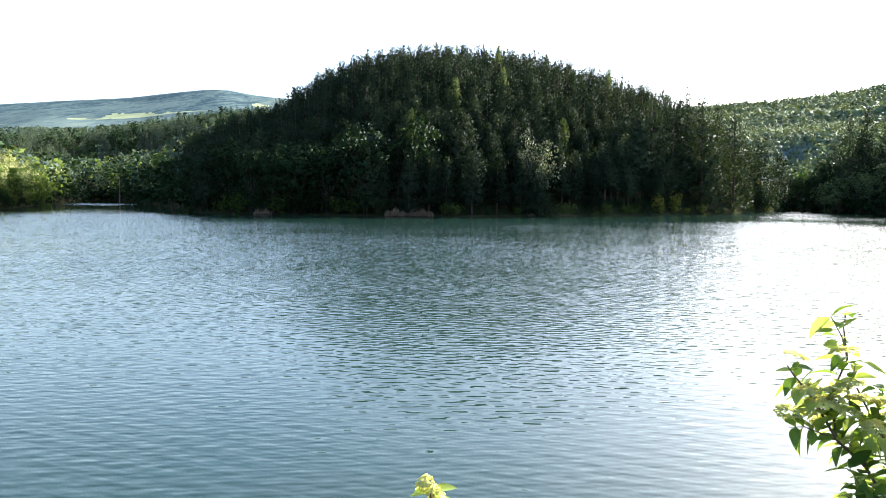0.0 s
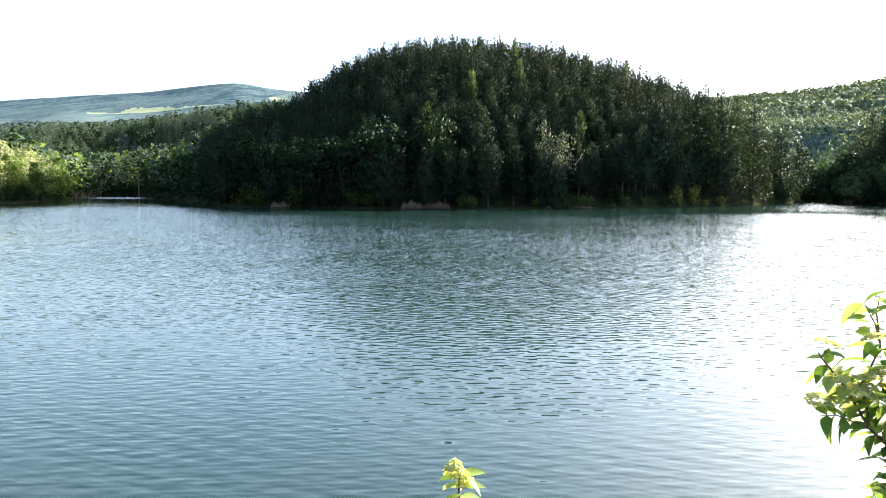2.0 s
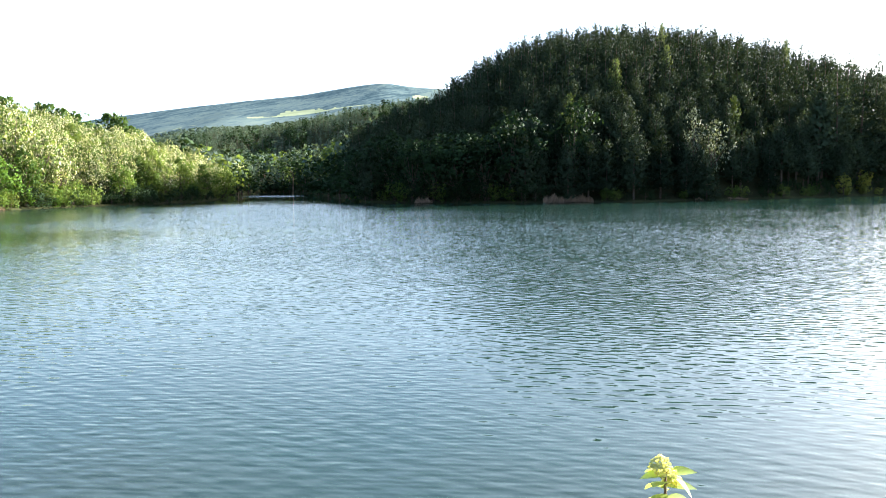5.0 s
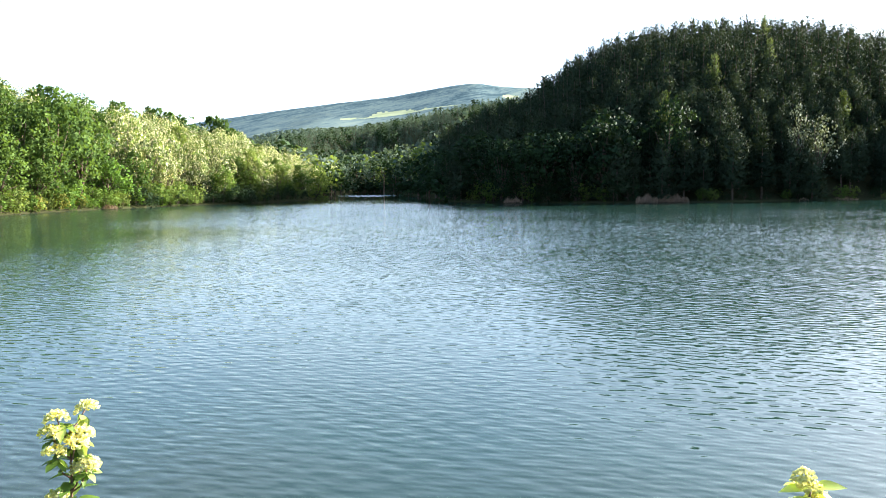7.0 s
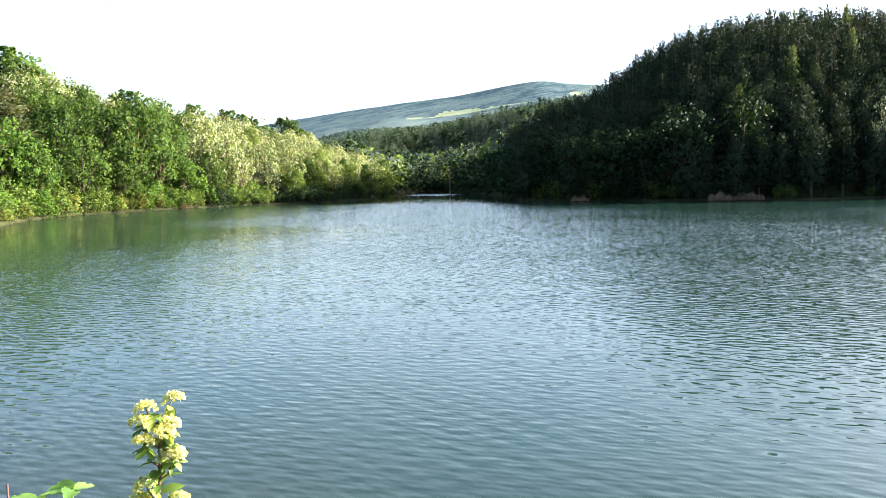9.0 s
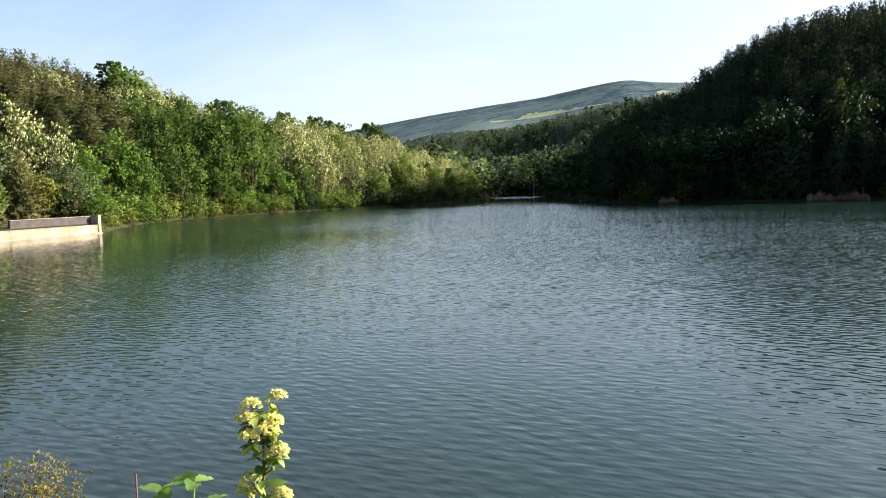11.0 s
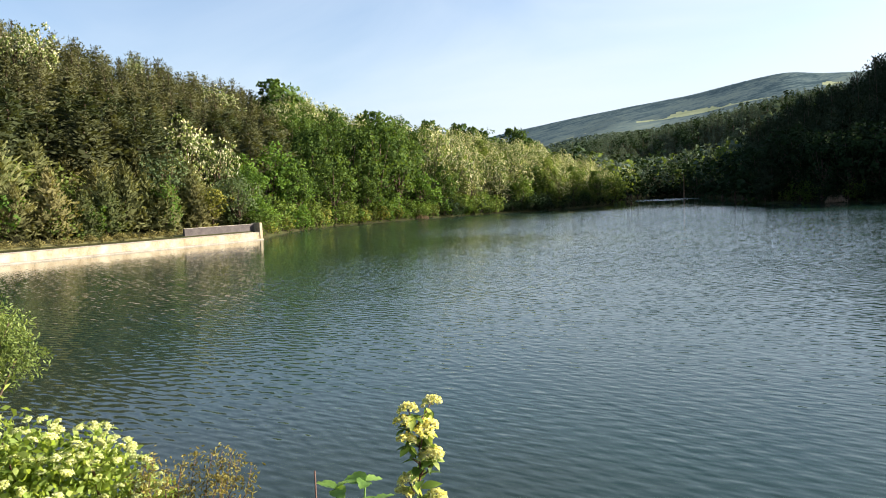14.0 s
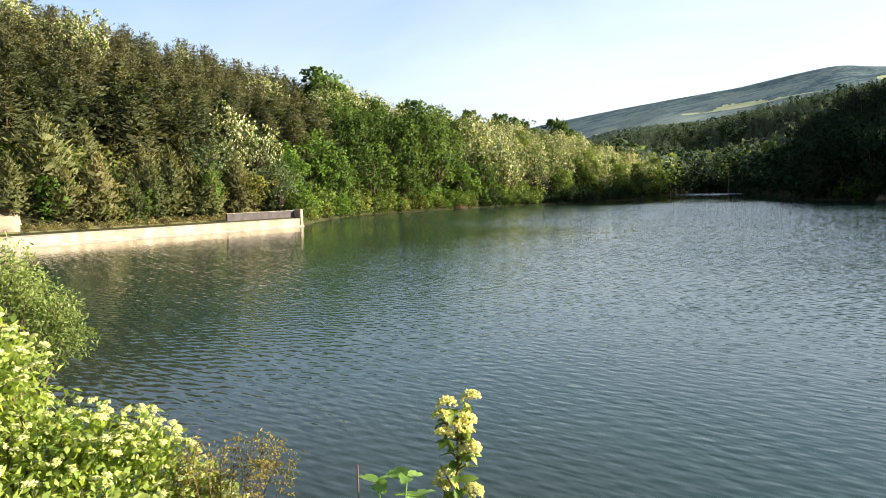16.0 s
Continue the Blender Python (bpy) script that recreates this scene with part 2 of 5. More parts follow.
def water_material():
    """Turbid green water; wind ripples tilt the surface, more across the crests than along them."""
    m, nt, p = mat("lake_water")
    sh = nt.nodes.new("ShaderNodeNewGeometry")
    sx = nt.nodes.new("ShaderNodeSeparateXYZ")
    nt.links.new(sh.outputs["Position"], sx.inputs[0])
    deep = nt.nodes.new("ShaderNodeMapRange")
    nt.links.new(math_node(nt, "ADD", sx.outputs[1], math_node(nt, "MULTIPLY", noise_tex(nt, 0.35, 3), 5.0)), deep.inputs[0])
    deep.inputs[1].default_value, deep.inputs[2].default_value = 4.5, 12.0
    # the muddy bottom shows through the shallows
    nt.links.new(mix_col(nt, deep.outputs[0], (0.024, 0.027, 0.017), (0.013, 0.031, 0.023)), p.inputs["Base Color"])
    p.inputs["Roughness"].default_value = 0.05
    p.inputs["IOR"].default_value = 1.33
    g = nt.nodes.new("ShaderNodeNewGeometry")

    def vmath(op, a, b):
        n = nt.nodes.new("ShaderNodeVectorMath")
        n.operation = op
        for i, v in enumerate((a, b)):
            if isinstance(v, tuple):
                n.inputs[i].default_value = v
            elif v is not None:
                nt.links.new(v, n.inputs[i])
        return n.outputs[0]

    def slopes(turn, sx, sy, scale, detail, ax, ay, distort=0.5):
        mp = nt.nodes.new("ShaderNodeMapping")
        mp.inputs["Rotation"].default_value = (0, 0, radians(turn))
        mp.inputs["Scale"].default_value = (sx, sy, 1)
        nt.links.new(g.outputs["Position"], mp.inputs["Vector"])
        n = nt.nodes.new("ShaderNodeTexNoise")
        n.inputs["Scale"].default_value, n.inputs["Detail"].default_value = scale, detail
        n.inputs["Roughness"].default_value, n.inputs["Distortion"].default_value = 0.5, distort
        nt.links.new(mp.outputs[0], n.inputs["Vector"])
        return vmath("MULTIPLY", vmath("SUBTRACT", n.outputs["Color"], (0.5, 0.5, 0.5)), (ax, ay, 0.0))

    def train(way, length, amp, seed, distort=3.0):
        """Slope of one train of ripples that runs in the direction way, with crests that wander and break off."""
        mp = nt.nodes.new("ShaderNodeMapping")
        mp.vector_type = "TEXTURE"
        mp.inputs["Rotation"].default_value = (0, 0, radians(way))
        mp.inputs["Location"].default_value = (seed * 3.7, seed * 1.9, seed)
        nt.links.new(g.outputs["Position"], mp.inputs["Vector"])
        n = nt.nodes.new("ShaderNodeTexWave")
        n.wave_type, n.bands_direction, n.wave_profile = "BANDS", "X", "SIN"
        n.inputs["Scale"].default_value, n.inputs["Distortion"].default_value = 0.314 / length, distort
        n.inputs["Detail"].default_value, n.inputs["Detail Scale"].default_value = 2.0, 1.1
        nt.links.new(mp.outputs[0], n.inputs["Vector"])
        w = vmath("SUBTRACT", n.outputs["Color"], (0.5, 0.5, 0.5))
        group = nt.nodes.new("ShaderNodeMapRange")
        mp2 = nt.nodes.new("ShaderNodeMapping")
        mp2.inputs["Location"].default_value = (seed * 11.0, seed * 5.0, 0)
        nt.links.new(g.outputs["Position"], mp2.inputs["Vector"])
        nt.links.new(noise_tex(nt, 0.55, 2, vec=mp2.outputs[0]), group.inputs[0])
        for k, v in ((1, 0.35), (2, 0.65), (3, 0.35), (4, 1.35)):
            group.inputs[k].default_value = v
        sg = nt.nodes.new("ShaderNodeVectorMath")
        sg.operation = "SCALE"
        nt.links.new(vmath("MULTIPLY", w, (2 * amp * math.cos(radians(way)), 2 * amp * math.sin(radians(way)), 0.0)), sg.inputs[0])
        nt.links.new(group.outputs[0], sg.inputs[3])
        return sg.outputs[0]
    sl = vmath("ADD", slopes(16, 0.5, 1.0, 9.0, 3, 0.06, 0.11), slopes(-40, 0.66, 1.0, 14, 2, 0.05, 0.07))
    # wave groups, which still show far out
    off = nt.nodes.new("ShaderNodeMapRange")
    nt.links.new(sx.outputs[1], off.inputs[0])
    for i, v in ((1, 14.0), (2, 60.0), (3, 0.15), (4, 1.0)):
        off.inputs[i].default_value = v
    grp = nt.nodes.new("ShaderNodeVectorMath")
    grp.operation = "SCALE"
    # -0.03 tilts far water towards the viewpoint too, which brightens its reflection
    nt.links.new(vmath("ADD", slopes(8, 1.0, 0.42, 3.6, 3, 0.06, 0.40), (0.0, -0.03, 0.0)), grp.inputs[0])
    nt.links.new(off.outputs[0], grp.inputs[3])
    sl = vmath("ADD", sl, grp.outputs[0])
    for way, length, amp, seed in ((92, 0.33, 0.040, 1), (74, 0.25, 0.034, 2), (113, 0.28, 0.036, 3), (141, 0.42, 0.028, 4), (58, 0.50, 0.030, 5), (101, 0.17, 0.034, 6), (68, 0.14, 0.028, 7), (96, 0.12, 0.030, 8)):
        sl = vmath("ADD", sl, train(way, length, amp, seed))
    # a fixed tilt towards -y, not a ripple: the water mirrors higher, brighter sky
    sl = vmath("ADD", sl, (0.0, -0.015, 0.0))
    gust = nt.nodes.new("ShaderNodeMapRange")
    nt.links.new(noise_tex(nt, 0.03, 3), gust.inputs[0])
    for i, v in ((1, 0.35), (2, 0.65), (3, 0.6), (4, 1.1)):
        gust.inputs[i].default_value = v
    sc = nt.nodes.new("ShaderNodeVectorMath")
    sc.operation = "SCALE"
    nt.links.new(sl, sc.inputs[0])
    sep = nt.nodes.new("ShaderNodeSeparateXYZ")
    nt.links.new(g.outputs["Position"], sep.inputs[0])
    # calmer in the lee of the bank
    reach = nt.nodes.new("ShaderNodeVectorMath")
    reach.operation = "LENGTH"
    nt.links.new(g.outputs["Position"], reach.inputs[0])
    lee = nt.nodes.new("ShaderNodeMapRange")
    nt.links.new(reach.outputs["Value"], lee.inputs[0])
    for i, v in ((1, 6.0), (2, 40.0), (3, 0.74), (4, 1.1)):
        lee.inputs[i].default_value = v
    calm = nt.nodes.new("ShaderNodeMapRange")
    nt.links.new(sep.outputs[0], calm.inputs[0])
    for i, v in ((1, -62.0), (2, -14.0), (3, 0.24), (4, 1.0)):
        calm.inputs[i].default_value = v
    cove = nt.nodes.new("ShaderNodeMapRange")
    nt.links.new(sep.outputs[1], cove.inputs[0])
    for i, v in ((1, 116.0), (2, 136.0), (3, 1.0), (4, 0.42)):
        cove.inputs[i].default_value = v
    bay = nt.nodes.new("ShaderNodeMapRange")
    nt.links.new(sep.outputs[0], bay.inputs[0])
    for i, v in ((1, 40.0), (2, 95.0), (3, 0.0), (4, 1.0)):
        bay.inputs[i].default_value = v
    def span(value, lo, hi, a, b):
        n = nt.nodes.new("ShaderNodeMapRange")
        nt.links.new(value, n.inputs[0])
        for i, v in ((1, lo), (2, hi), (3, a), (4, b)):
            n.inputs[i].default_value = v
        return n.outputs[0]
    strip = math_node(nt, "MINIMUM", math_node(nt, "MINIMUM", span(sep.outputs[1], 212, 220, 0.0, 2.6), span(sep.outputs[1], 246, 258, 2.6, 0.0)), span(sep.outputs[0], -106, -92, 2.6, 0.0))
    still = math_node(nt, "MAXIMUM", span(sep.outputs[1], 150, 172, 1.0, 0.35), span(sep.outputs[0], -70, -40, 0.0, 1.0))
    shelter = math_node(nt, "MAXIMUM", math_node(nt, "MULTIPLY", math_node(nt, "MAXIMUM", cove.outputs[0], bay.outputs[0]), still), strip)
    wind = math_node(nt, "MULTIPLY", math_node(nt, "MULTIPLY", gust.outputs[0], lee.outputs[0]), math_node(nt, "MULTIPLY", math_node(nt, "MAXIMUM", calm.outputs[0], span(sep.outputs[1], 34, 58, 0.0, 1.0)), shelter))
    nt.links.new(wind, sc.inputs[3])
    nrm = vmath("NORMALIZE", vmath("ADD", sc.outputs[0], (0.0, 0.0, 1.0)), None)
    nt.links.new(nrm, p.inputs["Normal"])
    return m


M_WATER = water_material()


# ---- mesh helpers ----
def mesh_of(name, verts, faces, material=None, smooth=False):
    me = bpy.data.meshes.new(name)
    me.from_pydata([tuple(v) for v in verts], [], [tuple(f) for f in faces])
    if material:
        me.materials.append(material)
    if smooth:
        me.polygons.foreach_set("use_smooth", [True] * len(me.polygons))
    me.update()
    return me


def fast_mesh(name, V, F, materials, outward=None, index=None):
    """A mesh of four-sided faces from arrays; outward: soft normals, a vector for each corner point."""
    V, F = np.asarray(V, np.float32), np.asarray(F, np.int32)
    me = bpy.data.meshes.new(name)
    me.vertices.add(len(V))
    me.vertices.foreach_set("co", V.ravel())
    me.loops.add(F.size)
    me.loops.foreach_set("vertex_index", F.ravel())
    me.polygons.add(len(F))
    me.polygons.foreach_set("loop_start", np.arange(0, F.size, 4, dtype=np.int32))
    for q in materials:
        me.materials.append(q)
    if index is not None:
        me.polygons.foreach_set("material_index", np.asarray(index, np.int32))
    me.polygons.foreach_set("use_smooth", np.ones(len(F), bool))
    me.update(calc_edges=True)
    me.validate()
    if outward is not None:
        me.normals_split_custom_set_from_vertices(np.asarray(outward, np.float32).tolist())
    return me


def part(name, me, parent, label="", at=None):
    ob = new(name, me)
    ob.parent = parent
    if at is not None:
        ob.matrix_basis = at
    if label:
        ob["label"] = label
    return ob


def tube(points, radii, sides=6):
    """A tapered tube along points: verts and faces."""
    V, F = [], []
    pts = [Vector(p) for p in points]
    for i, p in enumerate(pts):
        d = (pts[min(i + 1, len(pts) - 1)] - pts[max(i - 1, 0)]).normalized()
        a = d.orthogonal().normalized() if abs(d.z) < 0.99 else Vector((1, 0, 0))
        b = d.cross(a)
        for k in range(sides):
            w = 2 * math.pi * k / sides
            V.append(p + (a * math.cos(w) + b * math.sin(w)) * radii[i])
    for i in range(len(pts) - 1):
        for k in range(sides):
            F.append((i * sides + k, i * sides + (k + 1) % sides, (i + 1) * sides + (k + 1) % sides, (i + 1) * sides + k))
    F.append(tuple(range((len(pts) - 1) * sides, len(pts) * sides)))
    return V, F


def join(parts):
    V, F = [], []
    for v, f in parts:
        n = len(V)
        V += list(v)
        F += [tuple(i + n for i in q) for q in f]
    return V, F


def soft(v, out, share=0.7):
    """Turns the blades so that they face out of the crown, and gives soft normals."""
    q = np.asarray(v, np.float64).reshape(-1, 4, 3)
    nrm = np.cross(q[:, 2] - q[:, 0], q[:, 3] - q[:, 1])
    nrm /= np.linalg.norm(nrm, axis=1, keepdims=True) + 1e-9
    o = out / (np.linalg.norm(out, axis=1, keepdims=True) + 1e-9)
    flip = (nrm * o).sum(1) < 0
    q[flip] = q[flip][:, ::-1]
    nrm[flip] *= -1
    w = share * o + (1 - share) * nrm
    w /= np.linalg.norm(w, axis=1, keepdims=True)
    return q.reshape(-1, 3), np.repeat(w, 4, 0)


def blades_mesh(name, v, out, material, share=0.7):
    v, w = soft(v, out, share)
    return fast_mesh(name, v, np.arange(len(v)).reshape(-1, 4), [material], w)


def clumps(c, along, length, width, rng, bend=0.25):
    """Leaf clumps: kite-shaped blades at the places c, pointing along the given ways, with random twist."""
    n = len(c)
    a = along / (np.linalg.norm(along, axis=1, keepdims=True) + 1e-9)
    r = rng.normal(size=(n, 3))
    b = np.cross(a, r)
    b /= np.linalg.norm(b, axis=1, keepdims=True) + 1e-9
    up = np.cross(a, b)
    L, Wd = length[:, None], width[:, None]
    v = np.stack([c - a * L * 0.5, c + b * Wd * 0.5 + up * Wd * bend, c + a * L * 0.5, c - b * Wd * 0.5 + up * Wd * bend], 1).reshape(-1, 3)
    f = np.arange(4 * n).reshape(n, 4)
    return v.tolist(), f.tolist()


# ---- trees ----
def thing(name, label, category, group="", at=None):
    ob = new(name)
    ob.empty_display_size = 0.2
    if at is not None:
        ob.matrix_basis = at
    return tagged(ob, label, category, group)


def pine_meshes(seed, h, spread, bare, material, dens=1.0, tiers=0.045, flat=0.0, taper=0.62, pinch=0.2, core=4):
    """Trunk, and a crown of tiered boughs with upright tufts round a dense dark core."""
    rng = np.random.default_rng(seed)
    lean = rng.normal(size=2) * 0.012 * h
    spine = lambda z: np.array([lean[0] * (z / h) ** 2, lean[1] * (z / h) ** 2, z])
    trunk = tube([spine(z) for z in np.linspace(0, h * 0.97, 7)], np.linspace(0.016 * h, 0.003 * h, 7), 6)
    C, A, Ls, Ws = [], [], [], []
    z = bare * h
    while z < h * 0.985:
        u = (z - bare * h) / (h * (1 - bare))
        R = spread * h * ((1 - u) ** taper) * (0.75 + 0.25 * min(1, u / 0.15)) * (1 - pinch * max(0.0, u - 0.55) / 0.45) + 0.06
        nb = int(rng.integers(5, 8)) if u < 0.85 else 5
        for k in range(nb):
            w = 2 * math.pi * (k + rng.uniform(-0.4, 0.4)) / nb
            L = R * rng.uniform(0.6, 1.2)
            rise = (rng.uniform(-0.16, 0.18) + 0.5 * u) * (1 - 0.6 * flat)
            d = np.array([math.cos(w), math.sin(w), rise])
            m = max(2, int(round((1.6 + L * 2.1) * dens)))
            for q in np.linspace(0.3, 1.0, m):
                p = spine(z) + d * L * q + (0, 0, 0.22 * L * q * q) + rng.normal(size=3) * 0.08 * (0.5 + L * 0.2)
                for _ in range(3 if dens > 0.7 else 2 if dens > 0.3 else 1):
                    C.append(p + rng.normal(size=3) * 0.17)
                    A.append(d * (0.7 + flat) + rng.normal(size=3) * 0.45 + np.array([0, 0, 0.7 * (1 - flat) + 1.1 * u * u]))
                    Ls.append(rng.uniform(0.40, 0.80) * (1 - 0.35 * u * u) / min(1, dens ** 0.35))
                    Ws.append(rng.uniform(0.14, 0.25) * (1 - 0.4 * u * u) / min(1, dens ** 0.35))
        z += h * tiers * rng.uniform(0.75, 1.25)
    for k in range(3):
        C.append(spine(h * (0.965 + 0.008 * k)))
        A.append(np.array([0, 0, 1]) + rng.normal(size=3) * 0.3)
        Ls.append(0.5)
        Ws.append(0.2)
    for _ in range(int(core * 5 * h)):
        u = 1 - math.sqrt(rng.uniform(0.004, 1))
        R = spread * h * ((1 - u) ** taper) * (1 - pinch * max(0.0, u - 0.55) / 0.45)
        w = rng.uniform(0, 2 * math.pi)
        C.append(spine(h * (bare + 0.02 + (0.95 - bare) * u)) + np.array([math.cos(w), math.sin(w), 0]) * R * rng.uniform(0.3, 0.7))
        A.append(np.array([-math.sin(w), math.cos(w), 0]) + rng.normal(size=3) * 0.6)
        Ls.append(rng.uniform(0.6, 1.1))
        Ws.append(rng.uniform(0.35, 0.6))
    v, f = clumps(np.array(C), np.array(A), np.array(Ls), np.array(Ws), rng)
    C = np.array(C)
    out = np.stack([C[:, 0], C[:, 1], 0.25 * h * spread + 0.15 * (C[:, 2] - h * 0.5)], 1) + rng.normal(size=C.shape) * 0.25
    return mesh_of("pine_trunk", *trunk, M_BARK, True), blades_mesh("pine_crown", v, out, material, 0.55)


def broadleaf_meshes(seed, h, w, material, n=1500, low=0.15, lobes=12, leaf=0.52, blossom=0.0, limbs=True):
    """Trunk with limbs, and a crown of leaf clumps gathered in uneven lobes."""
    rng = np.random.default_rng(seed)
    parts = []
    fork = h * max(0.18, low + 0.08)
    parts.append(tube([(0, 0, 0), (0.02 * h, 0, fork * 0.6), (0, 0.01 * h, fork), (0, 0, h * 0.62)], [0.024 * h, 0.019 * h, 0.016 * h, 0.006 * h], 7))
    cent, rad = [], []
    for k in range(lobes):
        a = 2 * math.pi * k * 0.381966 + rng.uniform(-0.4, 0.4)
        t = (k + 0.5) / lobes
        zc = h * (low + 0.16 + (0.88 - low - 0.16) * t)
        prof = math.sin(math.pi * min(0.98, 0.22 + 0.72 * t)) ** 0.7
        rr = w * 0.5 * prof * rng.uniform(0.42, 0.75)
        c = np.array([math.cos(a) * rr, math.sin(a) * rr, zc])
        cent.append(c)
        rad.append(w * rng.uniform(0.19, 0.29))
        if limbs:
            parts.append(tube([(0, 0, fork * rng.uniform(0.7, 1.2)), tuple(c * (0.5, 0.5, 0) + (0, 0, (fork + zc) * 0.52)), tuple(c)], [0.010 * h, 0.007 * h, 0.002 * h], 5))
    cent, rad = np.array(cent), np.array(rad)
    sub = 9
    sd = rng.normal(size=(lobes, sub, 3))
    sd /= np.linalg.norm(sd, axis=2, keepdims=True)
    sc = cent[:, None, :] + sd * (rad[:, None] * rng.uniform(0.6, 1.0, (lobes, sub)))[:, :, None] * (1, 1, 0.85)
    sr = rad[:, None] * rng.uniform(0.32, 0.55, (lobes, sub))
    pick, ps = rng.integers(0, lobes, n), rng.integers(0, sub, n)
    d = rng.normal(size=(n, 3)) + sd[pick, ps] * 0.5 + (0, 0, 0.25)
    d /= np.linalg.norm(d, axis=1, keepdims=True)
    c = sc[pick, ps] + d * (sr[pick, ps] * rng.uniform(0.55, 1.08, n))[:, None]
    c[:, 2] = np.maximum(c[:, 2], h * low * rng.uniform(0.8, 1.3, n))
    facing = d * 0.7 + sd[pick, ps] * 0.45
    along = d * 0.5 + rng.normal(size=(n, 3)) * 0.7 + (0, 0, -0.25)
    Ls, Ws = rng.uniform(0.7, 1.3, n) * leaf, rng.uniform(0.5, 0.9, n) * leaf
    v, f = clumps(c, along, Ls, Ws, rng)
    trunk = mesh_of("trunk", *join(parts), M_BARK, True)
    mid = np.array((0, 0, h * 0.5))
    crown = blades_mesh("crown", v, facing + (c - mid) / w * 0.5 + (0, 0, 0.15), material, 0.72)
    bl = None
    if blossom:
        k = int(n * blossom)
        sel = rng.integers(0, n, k)
        cc = sc[pick[sel], ps[sel]] + d[sel] * (sr[pick[sel], ps[sel]] * rng.uniform(0.98, 1.2, k))[:, None]
        cc[:, 2] = np.maximum(cc[:, 2], h * low * 1.3)
        v, f = clumps(cc, rng.normal(size=(k, 3)) * 0.5 + (0, 0, -0.8), rng.uniform(0.28, 0.52, k), rng.uniform(0.13, 0.22, k), rng)
        bl = blades_mesh("blossom", v, facing[sel] + (cc - mid) / w * 0.5 + (0, 0, 0.15), M_BLOSSOM, 0.72)
    return trunk, crown, bl


PROTO = {}


def plant(key, x, y, z, size=1.0, turn=0.0, wide=1.0):
    """Stands a tree of the kind key at a place; the first one is the pattern, the rest are copies."""
    kind, used = PROTO[key]
    m = pose(x, y, z, 0, 0, turn) @ Matrix.Diagonal((size * wide, size * wide, size, 1))
    if not used:
        name, label, cat, group, meshes = kind
        ob = thing(name, label, cat, group)
        for nm, me in meshes:
            part(nm, me, ob)
        ob.matrix_basis = m
        PROTO[key] = (kind, [ob])
        return ob
    base = used[0]
    s = base.matrix_basis.to_scale()
    return copy_thing(base, m @ Matrix.Diagonal((1 / s.x, 1 / s.y, 1 / s.z, 1)))


def reg_pine(key, label, *args, name="pine_tree", group="pines on the hill", **kw):
    t, c = pine_meshes(*args, **kw)
    PROTO[key] = ((name, label, "tree", group, [("trunk", t), ("crown", c)]), [])


def reg_broad(key, name, label, group, *args, cat="tree", **kw):
    t, c, b = broadleaf_meshes(*args, **kw)
    PROTO[key] = ((name, label, cat, group, [("trunk", t), ("crown", c)] + ([("blossom", b)] if b else [])), [])


for i in range(4):
    reg_pine("pine%d" % i, "tall dark green pine with bare lower trunk on the wooded hill", 10 + i, 12.5, 0.25, 0.14 + 0.05 * (i % 2), M_PINE, dens=0.75, taper=0.55)
reg_pine("pine_bare", "tall pine with a long bare pale trunk at the shore", 24, 13.0, 0.22, 0.36, M_PINE)
reg_pine("pine_low", "dark green pine with boughs down to the shore", 20, 11.0, 0.27, 0.03, M_PINE)
reg_pine("pine_broad", "broad conical dark green pine at the end of the hill", 22, 20.0, 0.31, 0.04, M_PINE, taper=0.62, flat=0.35, dens=0.8, tiers=0.044, pinch=0.0, core=7)
reg_pine("larch", "lighter yellow-green conifer standing above the pines", 21, 13.5, 0.17, 0.08, M_PINE_LIT, name="larch_tree")
for i in range(3):
    reg_pine("brown%d" % i, "brownish green scots pine with bare trunk on the slope", 30 + i, 10.5, 0.27, 0.30, M_PINE_BROWN, group="pines on the slope", tiers=0.062, flat=0.75, taper=0.72)
reg_pine("young", "young brownish green pine bushy to the ground", 36, 6.5, 0.44, 0.02, M_YOUNG, tiers=0.055, flat=0.3, taper=0.8, group="young trees behind the wall")
for i in range(3):
    reg_broad("oak%d" % i, "broadleaf_tree", "dark green broad-crowned deciduous tree", "deciduous trees", 40 + i, 13, 10, M_OAK, n=1900, leaf=0.5)
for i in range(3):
    reg_broad("alder%d" % i, "broadleaf_tree", "deciduous tree at the foot of the hill, shade put into its dark leaves", "deciduous trees", 45 + i, 13, 10, M_SHADED, n=1400, low=0.05, leaf=0.6)
for i in range(3):
    reg_broad("mid%d" % i, "broadleaf_tree", "green leafy deciduous tree at the lake shore", "deciduous trees", 50 + i, 11, 8.5, M_MID, n=1700, low=0.05, leaf=0.52)
for i in range(2):
    reg_broad("bright%d" % i, "broadleaf_tree", "fresh bright green deciduous tree at the lake shore", "deciduous trees", 60 + i, 11, 8.5, M_BRIGHT, n=1900, low=0.04, leaf=0.48)
for i in range(3):
    reg_broad("acacia%d" % i, "acacia_tree", "acacia tree covered in creamy white blossom", "flowering acacias", 70 + i, 12, 8.5, M_ACACIA, n=720, low=0.10, blossom=1.8, leaf=0.58)
reg_broad("acacia_thin", "acacia_tree", "slender pale grey-green tree among dark pines", "flowering acacias", 75, 12, 7.5, M_PALE, n=420, low=0.25, lobes=9, leaf=0.45)
reg_broad("ridge_oak", "broadleaf_tree", "dark round-crowned oak standing on the ridge", "deciduous trees", 48, 11, 11, M_OAK, n=1800, leaf=0.8, low=0.1)
